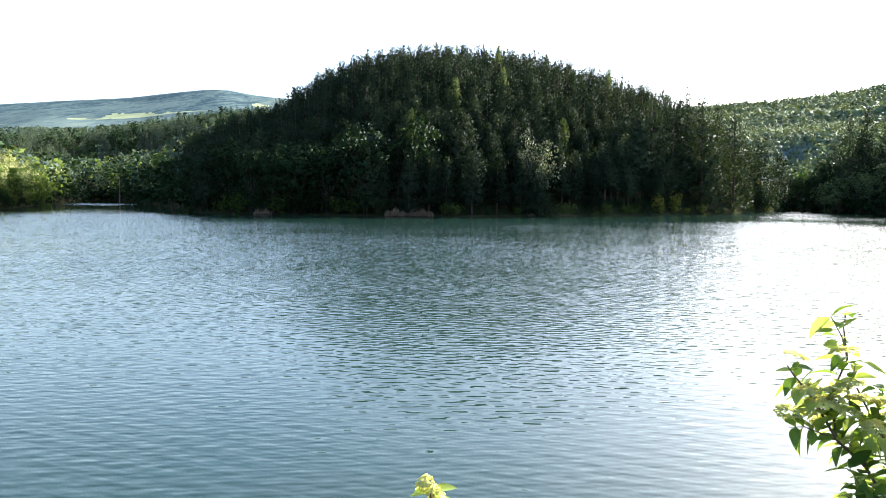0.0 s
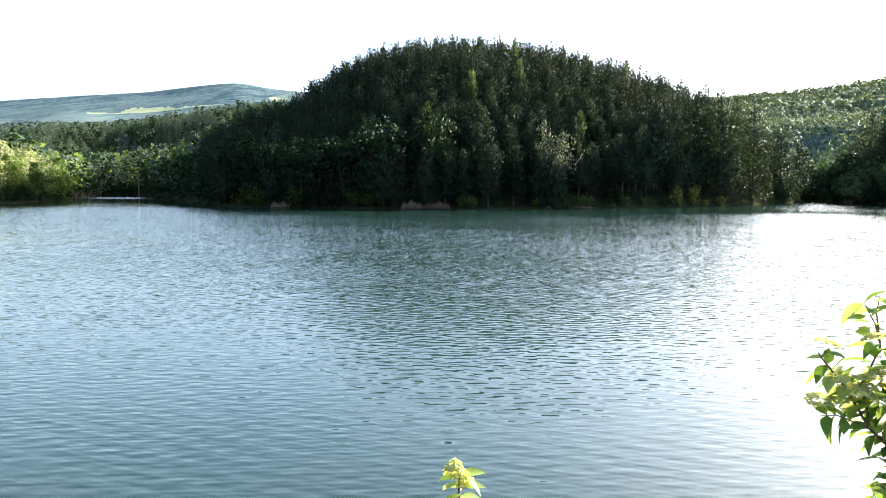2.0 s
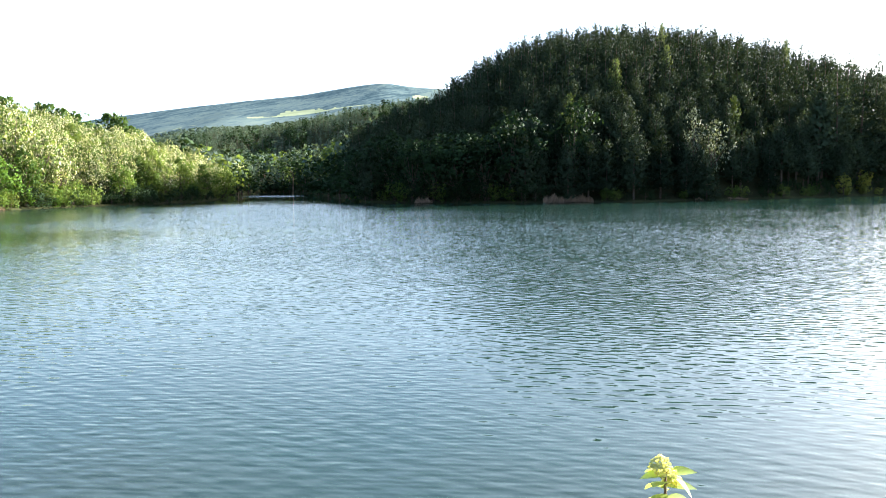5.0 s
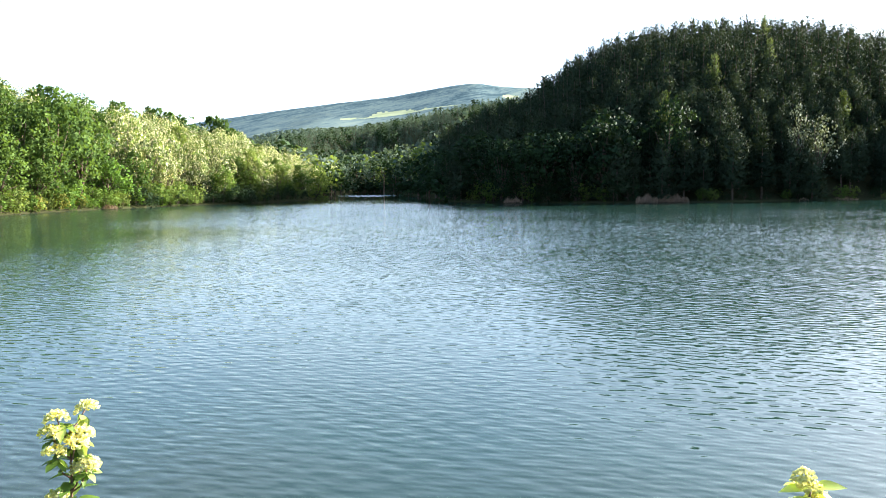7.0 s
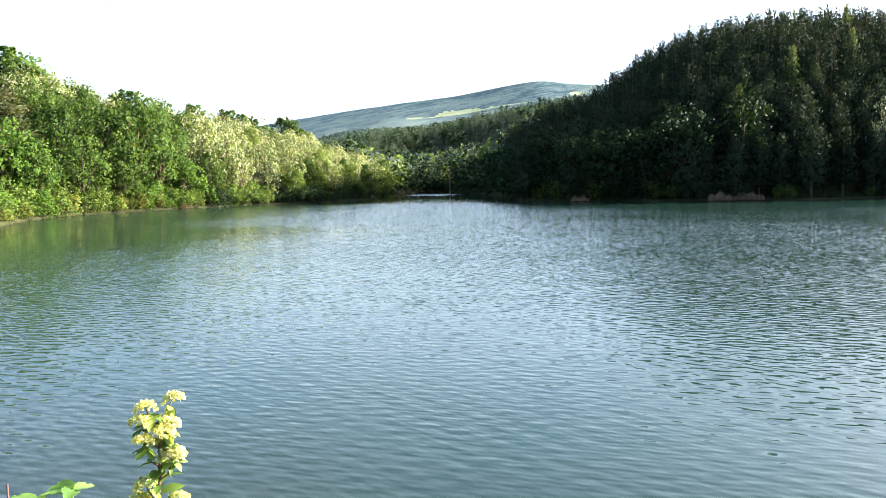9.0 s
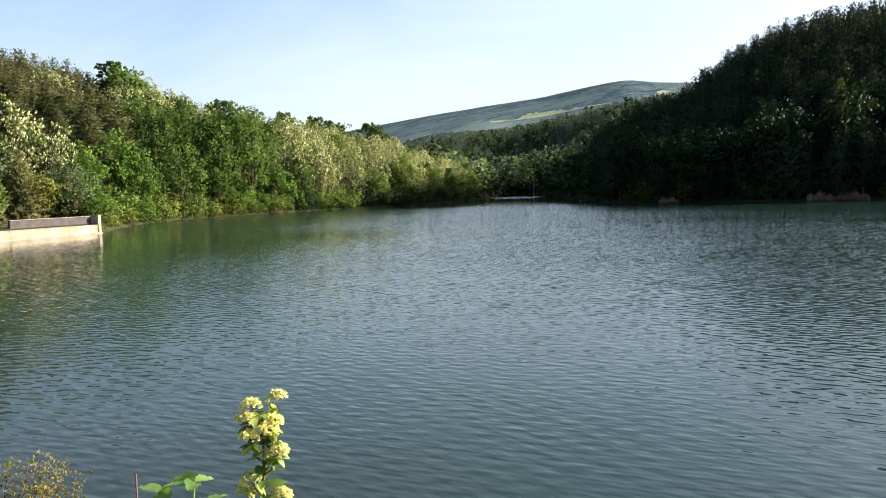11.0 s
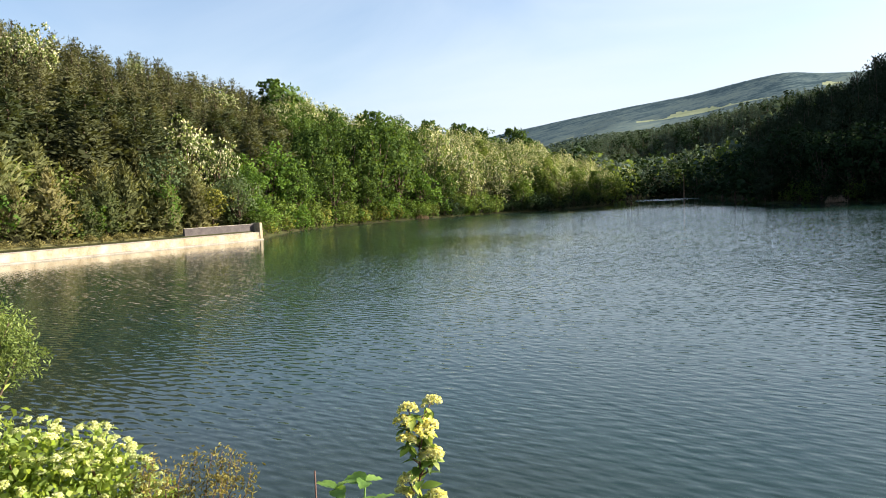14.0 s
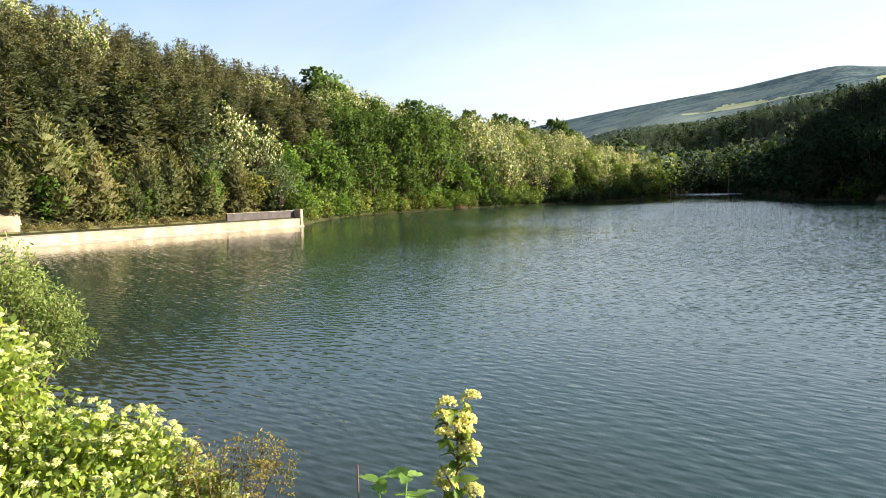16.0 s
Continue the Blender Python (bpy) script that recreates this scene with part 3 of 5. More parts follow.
reg_broad("willow", "willow_tree", "grey-green willow with fine leaves", "deciduous trees", 80, 7.5, 6, M_GREY, n=1500, low=0.12, leaf=0.3)
reg_broad("yellow", "small_tree", "small yellowish green tree with a thin bare trunk", "young trees behind the wall", 81, 5.2, 4.2, M_YELLOW, n=800, low=0.3, leaf=0.28)
for i in range(2):
    reg_broad("shrub%d" % i, "shrub", "dense green shrub growing low at the shore", "shore shrubs", 90 + i, 3.6, 4.2, M_MID, cat="shrub", n=560, low=0.0, leaf=0.3, lobes=9)
reg_broad("shrub_dark", "shrub", "green shrub at the shore, with shade put into its dark leaves", "shore shrubs", 93, 3.4, 4.4, M_SHADED, cat="shrub", n=560, low=0.0, leaf=0.3, lobes=9)
# borrows the yellowish leaves to put sunlight into the shrubs at the hill's corner
reg_broad("shrub_lit", "shrub", "yellow-green shrub growing at the water's edge", "shore shrubs", 95, 3.2, 3.0, M_YELLOW, cat="shrub", n=600, low=0.0, leaf=0.28, lobes=8)


reg_broad("shrub_green", "shrub", "fresh green shrub growing at the water's edge", "shore shrubs", 96, 3.4, 3.6, M_BRIGHT, cat="shrub", n=560, low=0.0, leaf=0.3, lobes=9)
reg_broad("grass_tuft", "grass_clump", "clump of rough dry and green grass behind the wall", "grass clumps", 97, 1.0, 1.6, M_DRY, cat="grass", n=220, low=0.0, leaf=0.2, lobes=7)
reg_broad("low_oak", "broadleaf_tree", "dark green tree", "far trees", 100, 12, 9, M_FAR_HAZY, n=85, limbs=False, leaf=1.55, lobes=8)
reg_broad("low_shaded", "broadleaf_tree", "dark tree", "far trees", 104, 12, 9, M_SHADED, n=85, limbs=False, leaf=1.55, lobes=8)
reg_broad("low_bush", "shrub", "dark bush", "far trees", 105, 6, 8, M_SHADED, n=85, limbs=False, leaf=1.55, lobes=8, low=0.0)
reg_broad("low_mid", "broadleaf_tree", "green tree", "far trees", 101, 11, 9, M_MID, n=85, limbs=False, leaf=1.55, low=0.05, lobes=8)
reg_pine("low_pine", "dark pine", 103, 12, 0.22, 0.08, M_FAR_HAZY, dens=0.16, tiers=0.075, core=0.4)
for i in range(2):
    reg_pine("back_pine%d" % i, "dark pine", 106 + i, 12.5, 0.26, 0.14, M_PINE, dens=0.42, tiers=0.056, taper=0.55, core=1.8)
    reg_pine("back_brown%d" % i, "brownish pine", 108 + i, 10.5, 0.28, 0.16, M_PINE_BROWN, dens=0.5, tiers=0.058, flat=0.4, taper=0.55, core=2.5)


# ---- land ----
def knots(rows, ease=0.0):
    """A line through rows of bearing and value, its corners eased over that many degrees."""
    xs, ys = np.array([r[0] for r in rows], float), np.array([r[1] for r in rows], float)
    if not ease:
        return lambda a: float(np.interp(a, xs, ys))
    fine = np.arange(xs[0], xs[-1] + 0.1, 0.1)
    val = np.interp(fine, xs, ys)
    k = int(ease / 0.1)
    val = np.convolve(np.pad(val, (k, k), "edge"), np.hanning(2 * k + 1) / np.hanning(2 * k + 1).sum(), "valid")
    return lambda a: float(np.interp(a, fine, val))


# bearings are degrees to the left of +y as seen from the viewpoint on the bank
WALL_END, WALL_BACK = (-69.0, 47.0), (-55.0, -24.0)
shore_line = knots([(-110, 9), (-85, 26), (-60, 90), (-40, 190), (-31, 255), (-27, 300), (-25, 345), (-24, 275), (-21, 215), (-16, 182), (-12, 163), (-7, 148), (-2, 138),
               (4, 134), (14, 139), (18.3, 152), (20, 190), (22, 265), (24, 320), (26, 320), (28, 232), (30, 188), (33.6, 163), (38, 154), (42, 141), (46.6, 128),
               (51, 115), (54, 97), (55.6, 84.5), (65.3, 71.4), (74, 66), (85, 62), (100, 60), (120, 60)])


def shore(a):
    """Distance of the water's edge; along the wall it is the wall's own line."""
    if not 55.7 < a < 100:
        return shore_line(a)
    w = radians(a)
    dx, dy = -math.sin(w), math.cos(w)
    ex, ey = WALL_BACK[0] - WALL_END[0], WALL_BACK[1] - WALL_END[1]
    return (WALL_END[0] * ey - WALL_END[1] * ex) / (dx * ey - dy * ex) + 0.1


crest_r = knots([(-60, 220), (-31, 330), (-25, 400), (-23, 300), (-20, 262), (-12, 252), (8, 246), (12, 236), (16, 226), (20, 330), (26, 420), (30, 262), (41, 232), (50, 200), (62, 165), (75, 150), (110, 150)])
crest_z = knots([(-60, 16), (-31, 19), (-27.5, 15), (-25, 9), (-23.5, 9), (-22.5, 12), (-21, 16), (-19, 20.8), (-17, 24.9), (-15, 28.6), (-13, 31.9), (-10, 34.9), (-6.8, 37.8), (-2, 39.6), (1, 39.6), (4.6, 38.3), (7.2, 34.1), (9.3, 29.5), (11.2, 24.1), (12.7, 18.2),
                 (15, 14.5), (18, 13), (21, 10), (24, 10), (27, 8), (29, 4), (33, 9), (37, 12.5), (41, 15), (46, 17.4), (51, 19.6), (56, 25.8), (62, 28.8), (70, 31.8), (75, 33.8), (110, 36.3)], 0.8)
mid_z = knots([(-60, 60), (-31, 60), (-19, 60), (0, 60), (12, 73), (15.2, 72), (18.3, 66), (21, 60), (25, 48), (28.6, 44), (32, 34), (36, 20), (60, 20), (110, 20)], 1.5)
far_z = knots([(-60, 420), (-30.5, 392), (-27.3, 368), (-24.9, 356), (-19.5, 340), (0, 350), (12.5, 372), (14.8, 382), (16.6, 398), (20, 373), (23, 345), (27, 324), (31, 295),
               (34.8, 262), (40, 215), (60, 200), (110, 250)], 1.6)
MID_R, FAR_R = 720.0, 2900.0


def polar(a, r):
    w = radians(a)
    return -r * math.sin(w), r * math.cos(w)


def bank_edge(x):
    return 3.3 + 0.5 * math.sin(x * 0.31 + 0.8) + 0.25 * math.sin(x * 0.83) - 0.02 * max(0, x - 10) ** 1.3


def smooth01(u):
    u = min(1.0, max(0.0, u))
    return u * u * (3 - 2 * u)


def land(x, y):
    """Height of the ground."""
    r, a = math.hypot(x, y), math.degrees(math.atan2(-x, y))
    rough = noise.noise((x * 0.05, y * 0.05, 0)) * 1.2 + noise.noise((x * 0.17, y * 0.17, 3)) * 0.4
    aa = max(-110.0, min(118.0, a))
    rs, rc = shore(aa), crest_r(aa)
    z = -2.5
    if r > rs - 4:
        if r <= rs:
            z = -2.5 + 2.5 * smooth01((r - rs + 4) / 4)
        elif r < rc:
            u = (r - rs) / (rc - rs)
            hc = crest_z(aa)
            wall_side = min(1.0, (r - rs) * 3) + (hc - 1) * max(0.0, u - 0.10) / 0.90 + 0.25 * rough * min(1, u * 4)
            wild = min(0.35, (r - rs) * 0.5) + hc * math.sin(max(0, u - 0.03) / 0.97 * math.pi / 2) + rough * min(1, u * 3)
            s = smooth01((a - 49.0) / 8.0)
            z = wild + (wall_side - wild) * s if a > 55.6 or r - rs > 3 else wild * (1 - s) + min(wild, 0.6) * s
        elif r < MID_R:
            hc, u = crest_z(aa), (r - rc) / (MID_R - rc)
            dip = min(hc, mid_z(aa)) * 0.6
            z = hc + (dip - hc) * smooth01(u / 0.4) if u < 0.4 else dip + (mid_z(aa) - dip) * smooth01((u - 0.4) / 0.6)
            z += rough * 1.5 * (1 - abs(2 * u - 1)) + rough * (1 - u)
        else:
            u = (r - MID_R) / (FAR_R - MID_R)
            big = noise.noise((x * 0.0022, y * 0.0022, 1)) * 22 + noise.noise((x * 0.008, y * 0.008, 5)) * 9
            z = mid_z(aa) + (far_z(aa) - mid_z(aa)) * (0.58 * u + 0.42 * u * u) if u < 1 else far_z(aa) - (r - FAR_R) * 0.15
            z += big * min(1, u * 3) * (1 - 0.85 * smooth01(u * 1.3 - 0.3))
    e = bank_edge(x)
    if abs(x) < 62 and y < e + 6:
        d = e - y
        b = -2.5 + 2.5 * smooth01((d + 5) / 5) if d < 0 else min(2.0, d * 0.85) + 0.05 * max(0, d - 4) + 0.10 * noise.noise((x * 0.9, y * 0.9, 7))
        z = max(z, b)
    if abs(a) > 100 and r > 4:
        z = max(z, 2.0 + 0.06 * (r - 4))
    return z


# the last strip paints a sunlit band of pale trees, not a meadow
FIELDS_AND_BAND = [(30.3, 33.6, 1540, 1760, -60), (28.6, 30.2, 1640, 1760, 30), (27.4, 29.6, 1860, 1930, -50), (24.2, 28.2, 1680, 1840, 60), (24.0, 26.4, 1910, 1980, 40), (18.0, 23.8, 1720, 1940, 120), (21.5, 23.2, 1960, 2040, 30), (13.2, 14.2, 2300, 2450, 0), (-27.5, -21.0, 2120, 2330, 160)]


def is_field_or_band(a, r):
    """Whether the far slope is meadow or the painted sunlit band there: strips with uneven edges."""
    for f0, f1, f2, f3, f4 in FIELDS_AND_BAND:
        u = (a - f0) / (f1 - f0)
        w = 0.25 * math.sin(r * 0.031 + f0)
        e = (f3 - f2) * 0.18 * math.sin(a * 5.3 + f2)
        if -0.1 < u + w * 0.3 < 1.05 and f2 + f4 * u + e < r < f3 + f4 * u - e * 0.6:
            return True
    return False


def build_land():
    """One sheet in rings round the viewpoint; the rings follow the shoreline."""
    az = [-180, -170, -160, -150, -140, -130, -120, -112, -106, -100, -95, -90, -85, -80, -75, -70, -65, -60, -55, -50, -46, -42, -39, -36]
    az += [-34 + 0.4 * i for i in range(115)] + [12 + 0.2 * i for i in range(115)] + [35 + 0.4 * i for i in range(102)] + [76 + 2 * i for i in range(20)] + [118, 124, 132, 140, 150, 160, 170]
    near = [0.0, 0.6, 1.2, 1.8, 2.4, 3, 3.6, 4.2, 5, 6, 7, 8]
    V, F, n = [], [], len(az)
    for a in az:
        aa = max(-110.0, min(118.0, a))
        rs, rc = max(20.0, shore(aa)), crest_r(aa)
        rr = near + [8 + (rs - 12) * q for q in (0.06, 0.16, 0.3, 0.5, 0.75)] + [rs - 4, rs - 2, rs, rs + 0.4, rs + 1, rs + 2, rs + 4]
        rr += [rs + 4 + (rc - rs - 4) * q / 18 for q in range(1, 19)]
        rr += [rc + (MID_R - rc) * (q / 22) ** 1.2 for q in range(1, 23)]
        rr += [MID_R * (4700 / MID_R) ** (q / 130) for q in range(1, 131)]
        V += [(*polar(a, q), land(*polar(a, q))) for q in rr]
    k = len(rr)
    idx, far = [], len(near) + 12 + 18 + 6
    for i in range(n):
        for j in range(k - 1):
            F.append((i * k + j, i * k + j + 1, ((i + 1) % n) * k + j + 1, ((i + 1) % n) * k + j))
            v = V[i * k + j]
            q = math.hypot(v[0], v[1])
            idx.append(0 if j <= far or q < (420 if az[i] < -17 else 1150) else 2 if q > 1200 and is_field_or_band(az[i], q) else 1)
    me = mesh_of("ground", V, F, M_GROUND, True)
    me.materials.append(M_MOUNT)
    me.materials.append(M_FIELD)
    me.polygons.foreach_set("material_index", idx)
    return tagged(new("ground", me), "wooded hills and grassy banks round the lake", "ground", kind="structure")


def build_water():
    V = [(-420, -60, 0), (420, -60, 0), (420, 760, 0), (-420, 760, 0)]
    return tagged(new("water", mesh_of("water", V, [(0, 1, 2, 3)], M_WATER)), "rippled green-blue lake water reflecting the sky", "water", kind="structure")


ground = build_land()
water = build_water()


def draped(name, label, a0, a1, r0, r1, material, lift, skew=0.0, n=14, follow=False):
    """A patch of other ground laid on the land between two bearings and two distances."""
    V, F = [], []
    for i in range(n + 1):
        for j in range(7):
            u, w = i / n, j / 6
            a = a0 + (a1 - a0) * u
            r = r0 + (r1 - r0) * w + skew * u + (r1 - r0) * 0.12 * math.sin(u * 9 + a0) * (1 if j in (0, 6) else 0.4)
            if follow:
                r = shore(a) + 0.7 + 8.5 * w
            x, y = polar(a, r)
            V.append((x, y, land(x, y) + (-0.4 if i in (0, n) or j in (0, 6) else lift)))
    for i in range(n):
        for j in range(6):
            F.append((i * 7 + j, i * 7 + j + 1, (i + 1) * 7 + j + 1, (i + 1) * 7 + j))
    return tagged(new(name, mesh_of(name, V, F, material, True)), label, "field", kind="structure")


M_VERGE = surface("dry_verge", [(0.3, (0.07, 0.075, 0.025)), (0.5, (0.15, 0.14, 0.055)), (0.7, (0.22, 0.19, 0.09))], 0.35, 0.95, 0.06, 3.0, spec=0.05)
draped("grass_verge", "rough dry grass strip behind the wall", 57.2, 80, 70.5, 71.5, M_VERGE, 0.10, n=40, follow=True)
draped("bare_earth", "bare sandy earth at the edge of the wall", 74.2, 80, 66.5, 82, M_SAND, 0.3)


def box(x0, y0, z0, x1, y1, z1):
    V = [(x, y, z) for z in (z0, z1) for x, y in ((x0, y0), (x1, y0), (x1, y1), (x0, y1))]
    return V, [(3, 2, 1, 0), (4, 5, 6, 7), (0, 1, 5, 4), (1, 2, 6, 5), (2, 3, 7, 6), (3, 0, 4, 7)]


# ---- dam wall ----
def build_wall():
    """The low pale wall: local x runs along it from its free end, local y points away from the water."""
    end, back = Vector((*WALL_END, 0)), Vector((*WALL_BACK, 0))
    way = (back - end).normalized()
    m = Matrix(((way.x, way.y, 0, end.x), (way.y, -way.x, 0, end.y), (0, 0, 1, 0), (0, 0, 0, 1)))
    w = thing("retaining_wall", "low pale concrete retaining wall along the water", "wall", at=m)
    n = 14
    for i in range(n):
        a, b = i * 5.16 + 0.008, (i + 1) * 5.16 - 0.008
        part("wall_panel", mesh_of("wall_panel", *box(a, -0.30, -1.5, b, 0.30, 0.80), M_CONC), w)
    part("footing", mesh_of("footing", *box(0.2, -0.95, -1.5, n * 5.16, -0.305, 0.12), M_CONC_MID), w)
    part("coping", mesh_of("coping", *box(-0.05, -0.35, 0.804, n * 5.16, 0.36, 0.87), M_CONC_MID), w)
    part("parapet", mesh_of("parapet", *box(0.3, 0.45, 0.5, 9.6, 0.70, 1.72), M_CONC_DARK), w, "dark weathered concrete parapet")
    part("parapet_cap", mesh_of("parapet_cap", *box(0.25, 0.41, 1.724, 9.6, 0.74, 1.765), M_CONC_MID), w)
    part("end_pillar", mesh_of("end_pillar", *box(-0.22, -0.38, -1.5, 0.16, 0.85, 1.86), M_CONC), w, "pale concrete end pillar")
    return w


build_wall()

# ---- forests ----
RNG = random.Random(5)


def spots(a0, a1, r0, r1, gap, count, tries=30):
    """Places at random between two bearings and two distances, r0 and r1 as functions of the bearing: nearest to the water first."""
    got, cell = [], {}
    for _ in range(count * tries):
        if len(got) >= count:
            break
        a = RNG.uniform(a0, a1)
        p0, p1 = r0(a), r1(a)
        r = math.sqrt(RNG.uniform(p0 * p0, p1 * p1))
        x, y = polar(a, r)
        i, j = int(x // gap), int(y // gap)
        if any((x - p) ** 2 + (y - q) ** 2 < gap * gap for di in (-1, 0, 1) for dj in (-1, 0, 1) for p, q in cell.get((i + di, j + dj), ())):
            continue
        cell.setdefault((i, j), []).append((x, y))
        got.append((a, r, x, y))
    got.sort(key=lambda g: g[1] - shore(max(-110.0, min(118.0, g[0]))))
    return got


def joined(name, label, items):
    """Far trees, as one object: items are kind of tree and pose."""
    V, F, W, mi, mats, n = [], [], [], [], [], 0
    cache = {}
    for key, m in items:
        for nm, me in PROTO[key][0][4]:
            if me.name not in cache:
                co, no = np.empty(len(me.vertices) * 3, np.float32), np.empty(len(me.vertices) * 3, np.float32)
                me.vertices.foreach_get("co", co)
                vn = np.zeros((len(me.vertices), 3), np.float32)
                quads = [tuple(p.vertices) for p in me.polygons if len(p.vertices) == 4]
                ln = np.empty(len(me.loops) * 3, np.float32)
                me.corner_normals.foreach_get("vector", ln)
                vi = np.empty(len(me.loops), np.int32)
                me.loops.foreach_get("vertex_index", vi)
                vn[vi] = ln.reshape(-1, 3)
                cache[me.name] = (co.reshape(-1, 3), np.array(quads, np.int32), vn)
            co, fa, vn = cache[me.name]
            r3 = np.array(m.to_3x3())
            V.append(co @ r3.T + np.array(m.translation))
            W.append(vn @ r3.T)
            F.append(fa + n)
            if me.materials[0] not in mats:
                mats.append(me.materials[0])
            mi.append(np.full(len(fa), mats.index(me.materials[0])))
            n += len(co)
    W = np.concatenate(W)
    W /= np.linalg.norm(W, axis=1, keepdims=True) + 1e-9
    return tagged(new(name, fast_mesh(name, np.concatenate(V), np.concatenate(F), mats, W, np.concatenate(mi))), label, "woods", kind="stuff")


def standing(x, y, size=1.0, wide=1.0, sink=0.15):
    return pose(x, y, land(x, y) - sink, RNG.uniform(-2, 2), RNG.uniform(-2, 2), RNG.uniform(0, 360)) @ Matrix.Diagonal((size * wide, size * wide, size, 1))


def stand(key, a, r, top=None, size=1.0, wide=1.0):
    """One tree at a bearing and a distance; top: the height of its tip over the water."""
    x, y = polar(a, r)
    z = land(x, y) - 0.15
    if top is not None:
        size = (top - z) / TALL[key]
    plant(key, x, y, z, size, RNG.uniform(0, 360), wide)


TALL = {k: max(v.co.z for v in kind[0][4][1][1].vertices) for k, kind in PROTO.items()}

# pines on the hill
back = []
for i, (a, r, x, y) in enumerate(spots(-23, 19, lambda a: shore(a) + 1.2, lambda a: crest_r(a) + 9, 3.7, 860)):
    d = r - shore(a)
    key = "pine%d" % RNG.randrange(4)
    if d < 9 and -18 < a < -6:
        key = RNG.choice(["pine_bare", "pine_bare", "pine1"])
    elif d < 8 and a > -10:
        key = RNG.choice(["pine_low", "alder0", "pine0", "alder1", "alder2"] if a > 5 else ["pine_low", "pine0", "pine1"])
    elif RNG.random() < 0.015:
        key = "larch"
    size, wide = RNG.uniform(0.8, 1.02), RNG.uniform(0.9, 1.25)
    if a < -15.2 and d < 34 and (d < 12 and a < -18.4 or RNG.random() < 0.4):
        continue
    if i < 180:
        plant(key, x, y, land(x, y) - 0.15, size, RNG.uniform(0, 360), wide)
    else:
        back.append(("larch" if key == "larch" else "back_pine%d" % RNG.randrange(2), standing(x, y, size, wide)))
joined("pine_woods", "dark green pine woods over the upper part of the hill", back)

# trees of the hill's shore that stand out
for key, a, r, top, wide in (("acacia_thin", -7.7, 151, 15.5, 0.75), ("pine_low", -7.4, 148, 9.0, 1.2), ("acacia_thin", -6.4, 152, 18.0, 0.45), ("alder1", 6.9, 138, 17.7, 0.95), ("alder2", 2.2, 142, 19.5, 0.75), ("alder0", 11.4, 146, 14.3, 1.0),
                             ("larch", -0.8, 168, 30.7, 1.0), ("larch", 2.4, 146, 21.0, 1.0), ("alder1", 15.5, 152, 13, 1.1), ("alder2", 18.6, 176, 12.5, 1.1), ("alder0", 9.3, 141, 13, 1.0),
                             ("pine_broad", -15.7, 188, 28.5, 0.85), ("pine_broad", -17.1, 198, 29.5, 1.0), ("pine_broad", -19.2, 208, 32.5, 1.0), ("pine_broad", -21.4, 226, 29.0, 0.95), ("pine_broad", -23.2, 262, 25.5, 0.95),
                             ("pine_broad", -17.9, 222, 36, 0.8), ("pine_broad", -16.2, 210, 35, 0.8), ("pine_broad", -20.2, 240, 35, 0.8), ("pine_bare", -14.6, 181, 25, 1.0), ("pine_broad", -24.3, 300, 23, 1.0)):
    stand(key, a, r, top, wide=wide)
for a in np.arange(-23.5, 19, 0.9):
    a = float(a) + RNG.uniform(-0.3, 0.3)
    if not (0.4 < a < 4.6):
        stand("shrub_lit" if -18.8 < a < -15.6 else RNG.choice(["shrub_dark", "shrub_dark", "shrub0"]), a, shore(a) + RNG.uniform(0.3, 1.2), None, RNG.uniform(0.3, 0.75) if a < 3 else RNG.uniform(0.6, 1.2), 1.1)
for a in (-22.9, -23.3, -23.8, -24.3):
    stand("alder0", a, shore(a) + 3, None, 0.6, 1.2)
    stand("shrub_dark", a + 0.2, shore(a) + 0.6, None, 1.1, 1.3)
for a in np.arange(-19.2, -11.5, 0.45):
    a = float(a) + RNG.uniform(-0.15, 0.15)
    stand("pine_bare", a, shore(a) + RNG.uniform(3.5, 9.0), None, RNG.uniform(0.75, 1.0), 1.05)
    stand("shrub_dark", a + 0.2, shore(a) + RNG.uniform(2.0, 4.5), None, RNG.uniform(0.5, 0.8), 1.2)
stand("shrub_lit", -16.2, shore(-16.2) + 0.8, None, 1.5, 0.8)
stand("shrub_lit", -17.4, shore(-17.4) + 1.0, None, 1.7, 0.7)

# the far end of the inlet and the wooded ridge behind it
far_items = []
for a, r, x, y in spots(14, 32.5, lambda a: max(shore(a) + 2, 225), lambda a: 470, 6.2, 330):
    far_items.append((RNG.choice(["low_shaded", "low_shaded", "low_oak", "low_pine", "low_oak", "low_mid"]), standing(x, y, RNG.uniform(0.7, 1.15), 1.1)))
for a, r, x, y in spots(12, 36, lambda a: 470, lambda a: 770, 6.6, 1000):
    far_items.append((RNG.choice(["low_pine", "low_pine", "low_pine", "low_shaded"]), standing(x, y, RNG.uniform(0.7, 1.2), 1.15)))
for a, r, x, y in spots(-36, -24.4, lambda a: shore(a) + 22, lambda a: shore(a) + 75, 7.5, 150):
    far_items.append((RNG.choice(["low_pine", "low_shaded", "low_oak", "low_pine"]), standing(x, y, RNG.uniform(0.8, 1.3), 1.15)))
for a in np.arange(18.6, 28.6, 0.35):
    a = float(a) + RNG.uniform(-0.15, 0.15)
    far_items.append((RNG.choice(["low_bush", "low_bush", "low_shaded"]), standing(*polar(a, shore(a) + RNG.uniform(0.3, 2.0)), RNG.uniform(0.5, 1.0), 1.2)))
for a in np.arange(-36, -24.2, 0.4):
    a = float(a)
    far_items.append(("low_bush", standing(*polar(a, shore(a) + RNG.uniform(0.3, 1.5)), RNG.uniform(0.5, 0.9), 1.3)))
joined("far_woods", "mixed green woods on the far shores and the ridge behind", far_items)
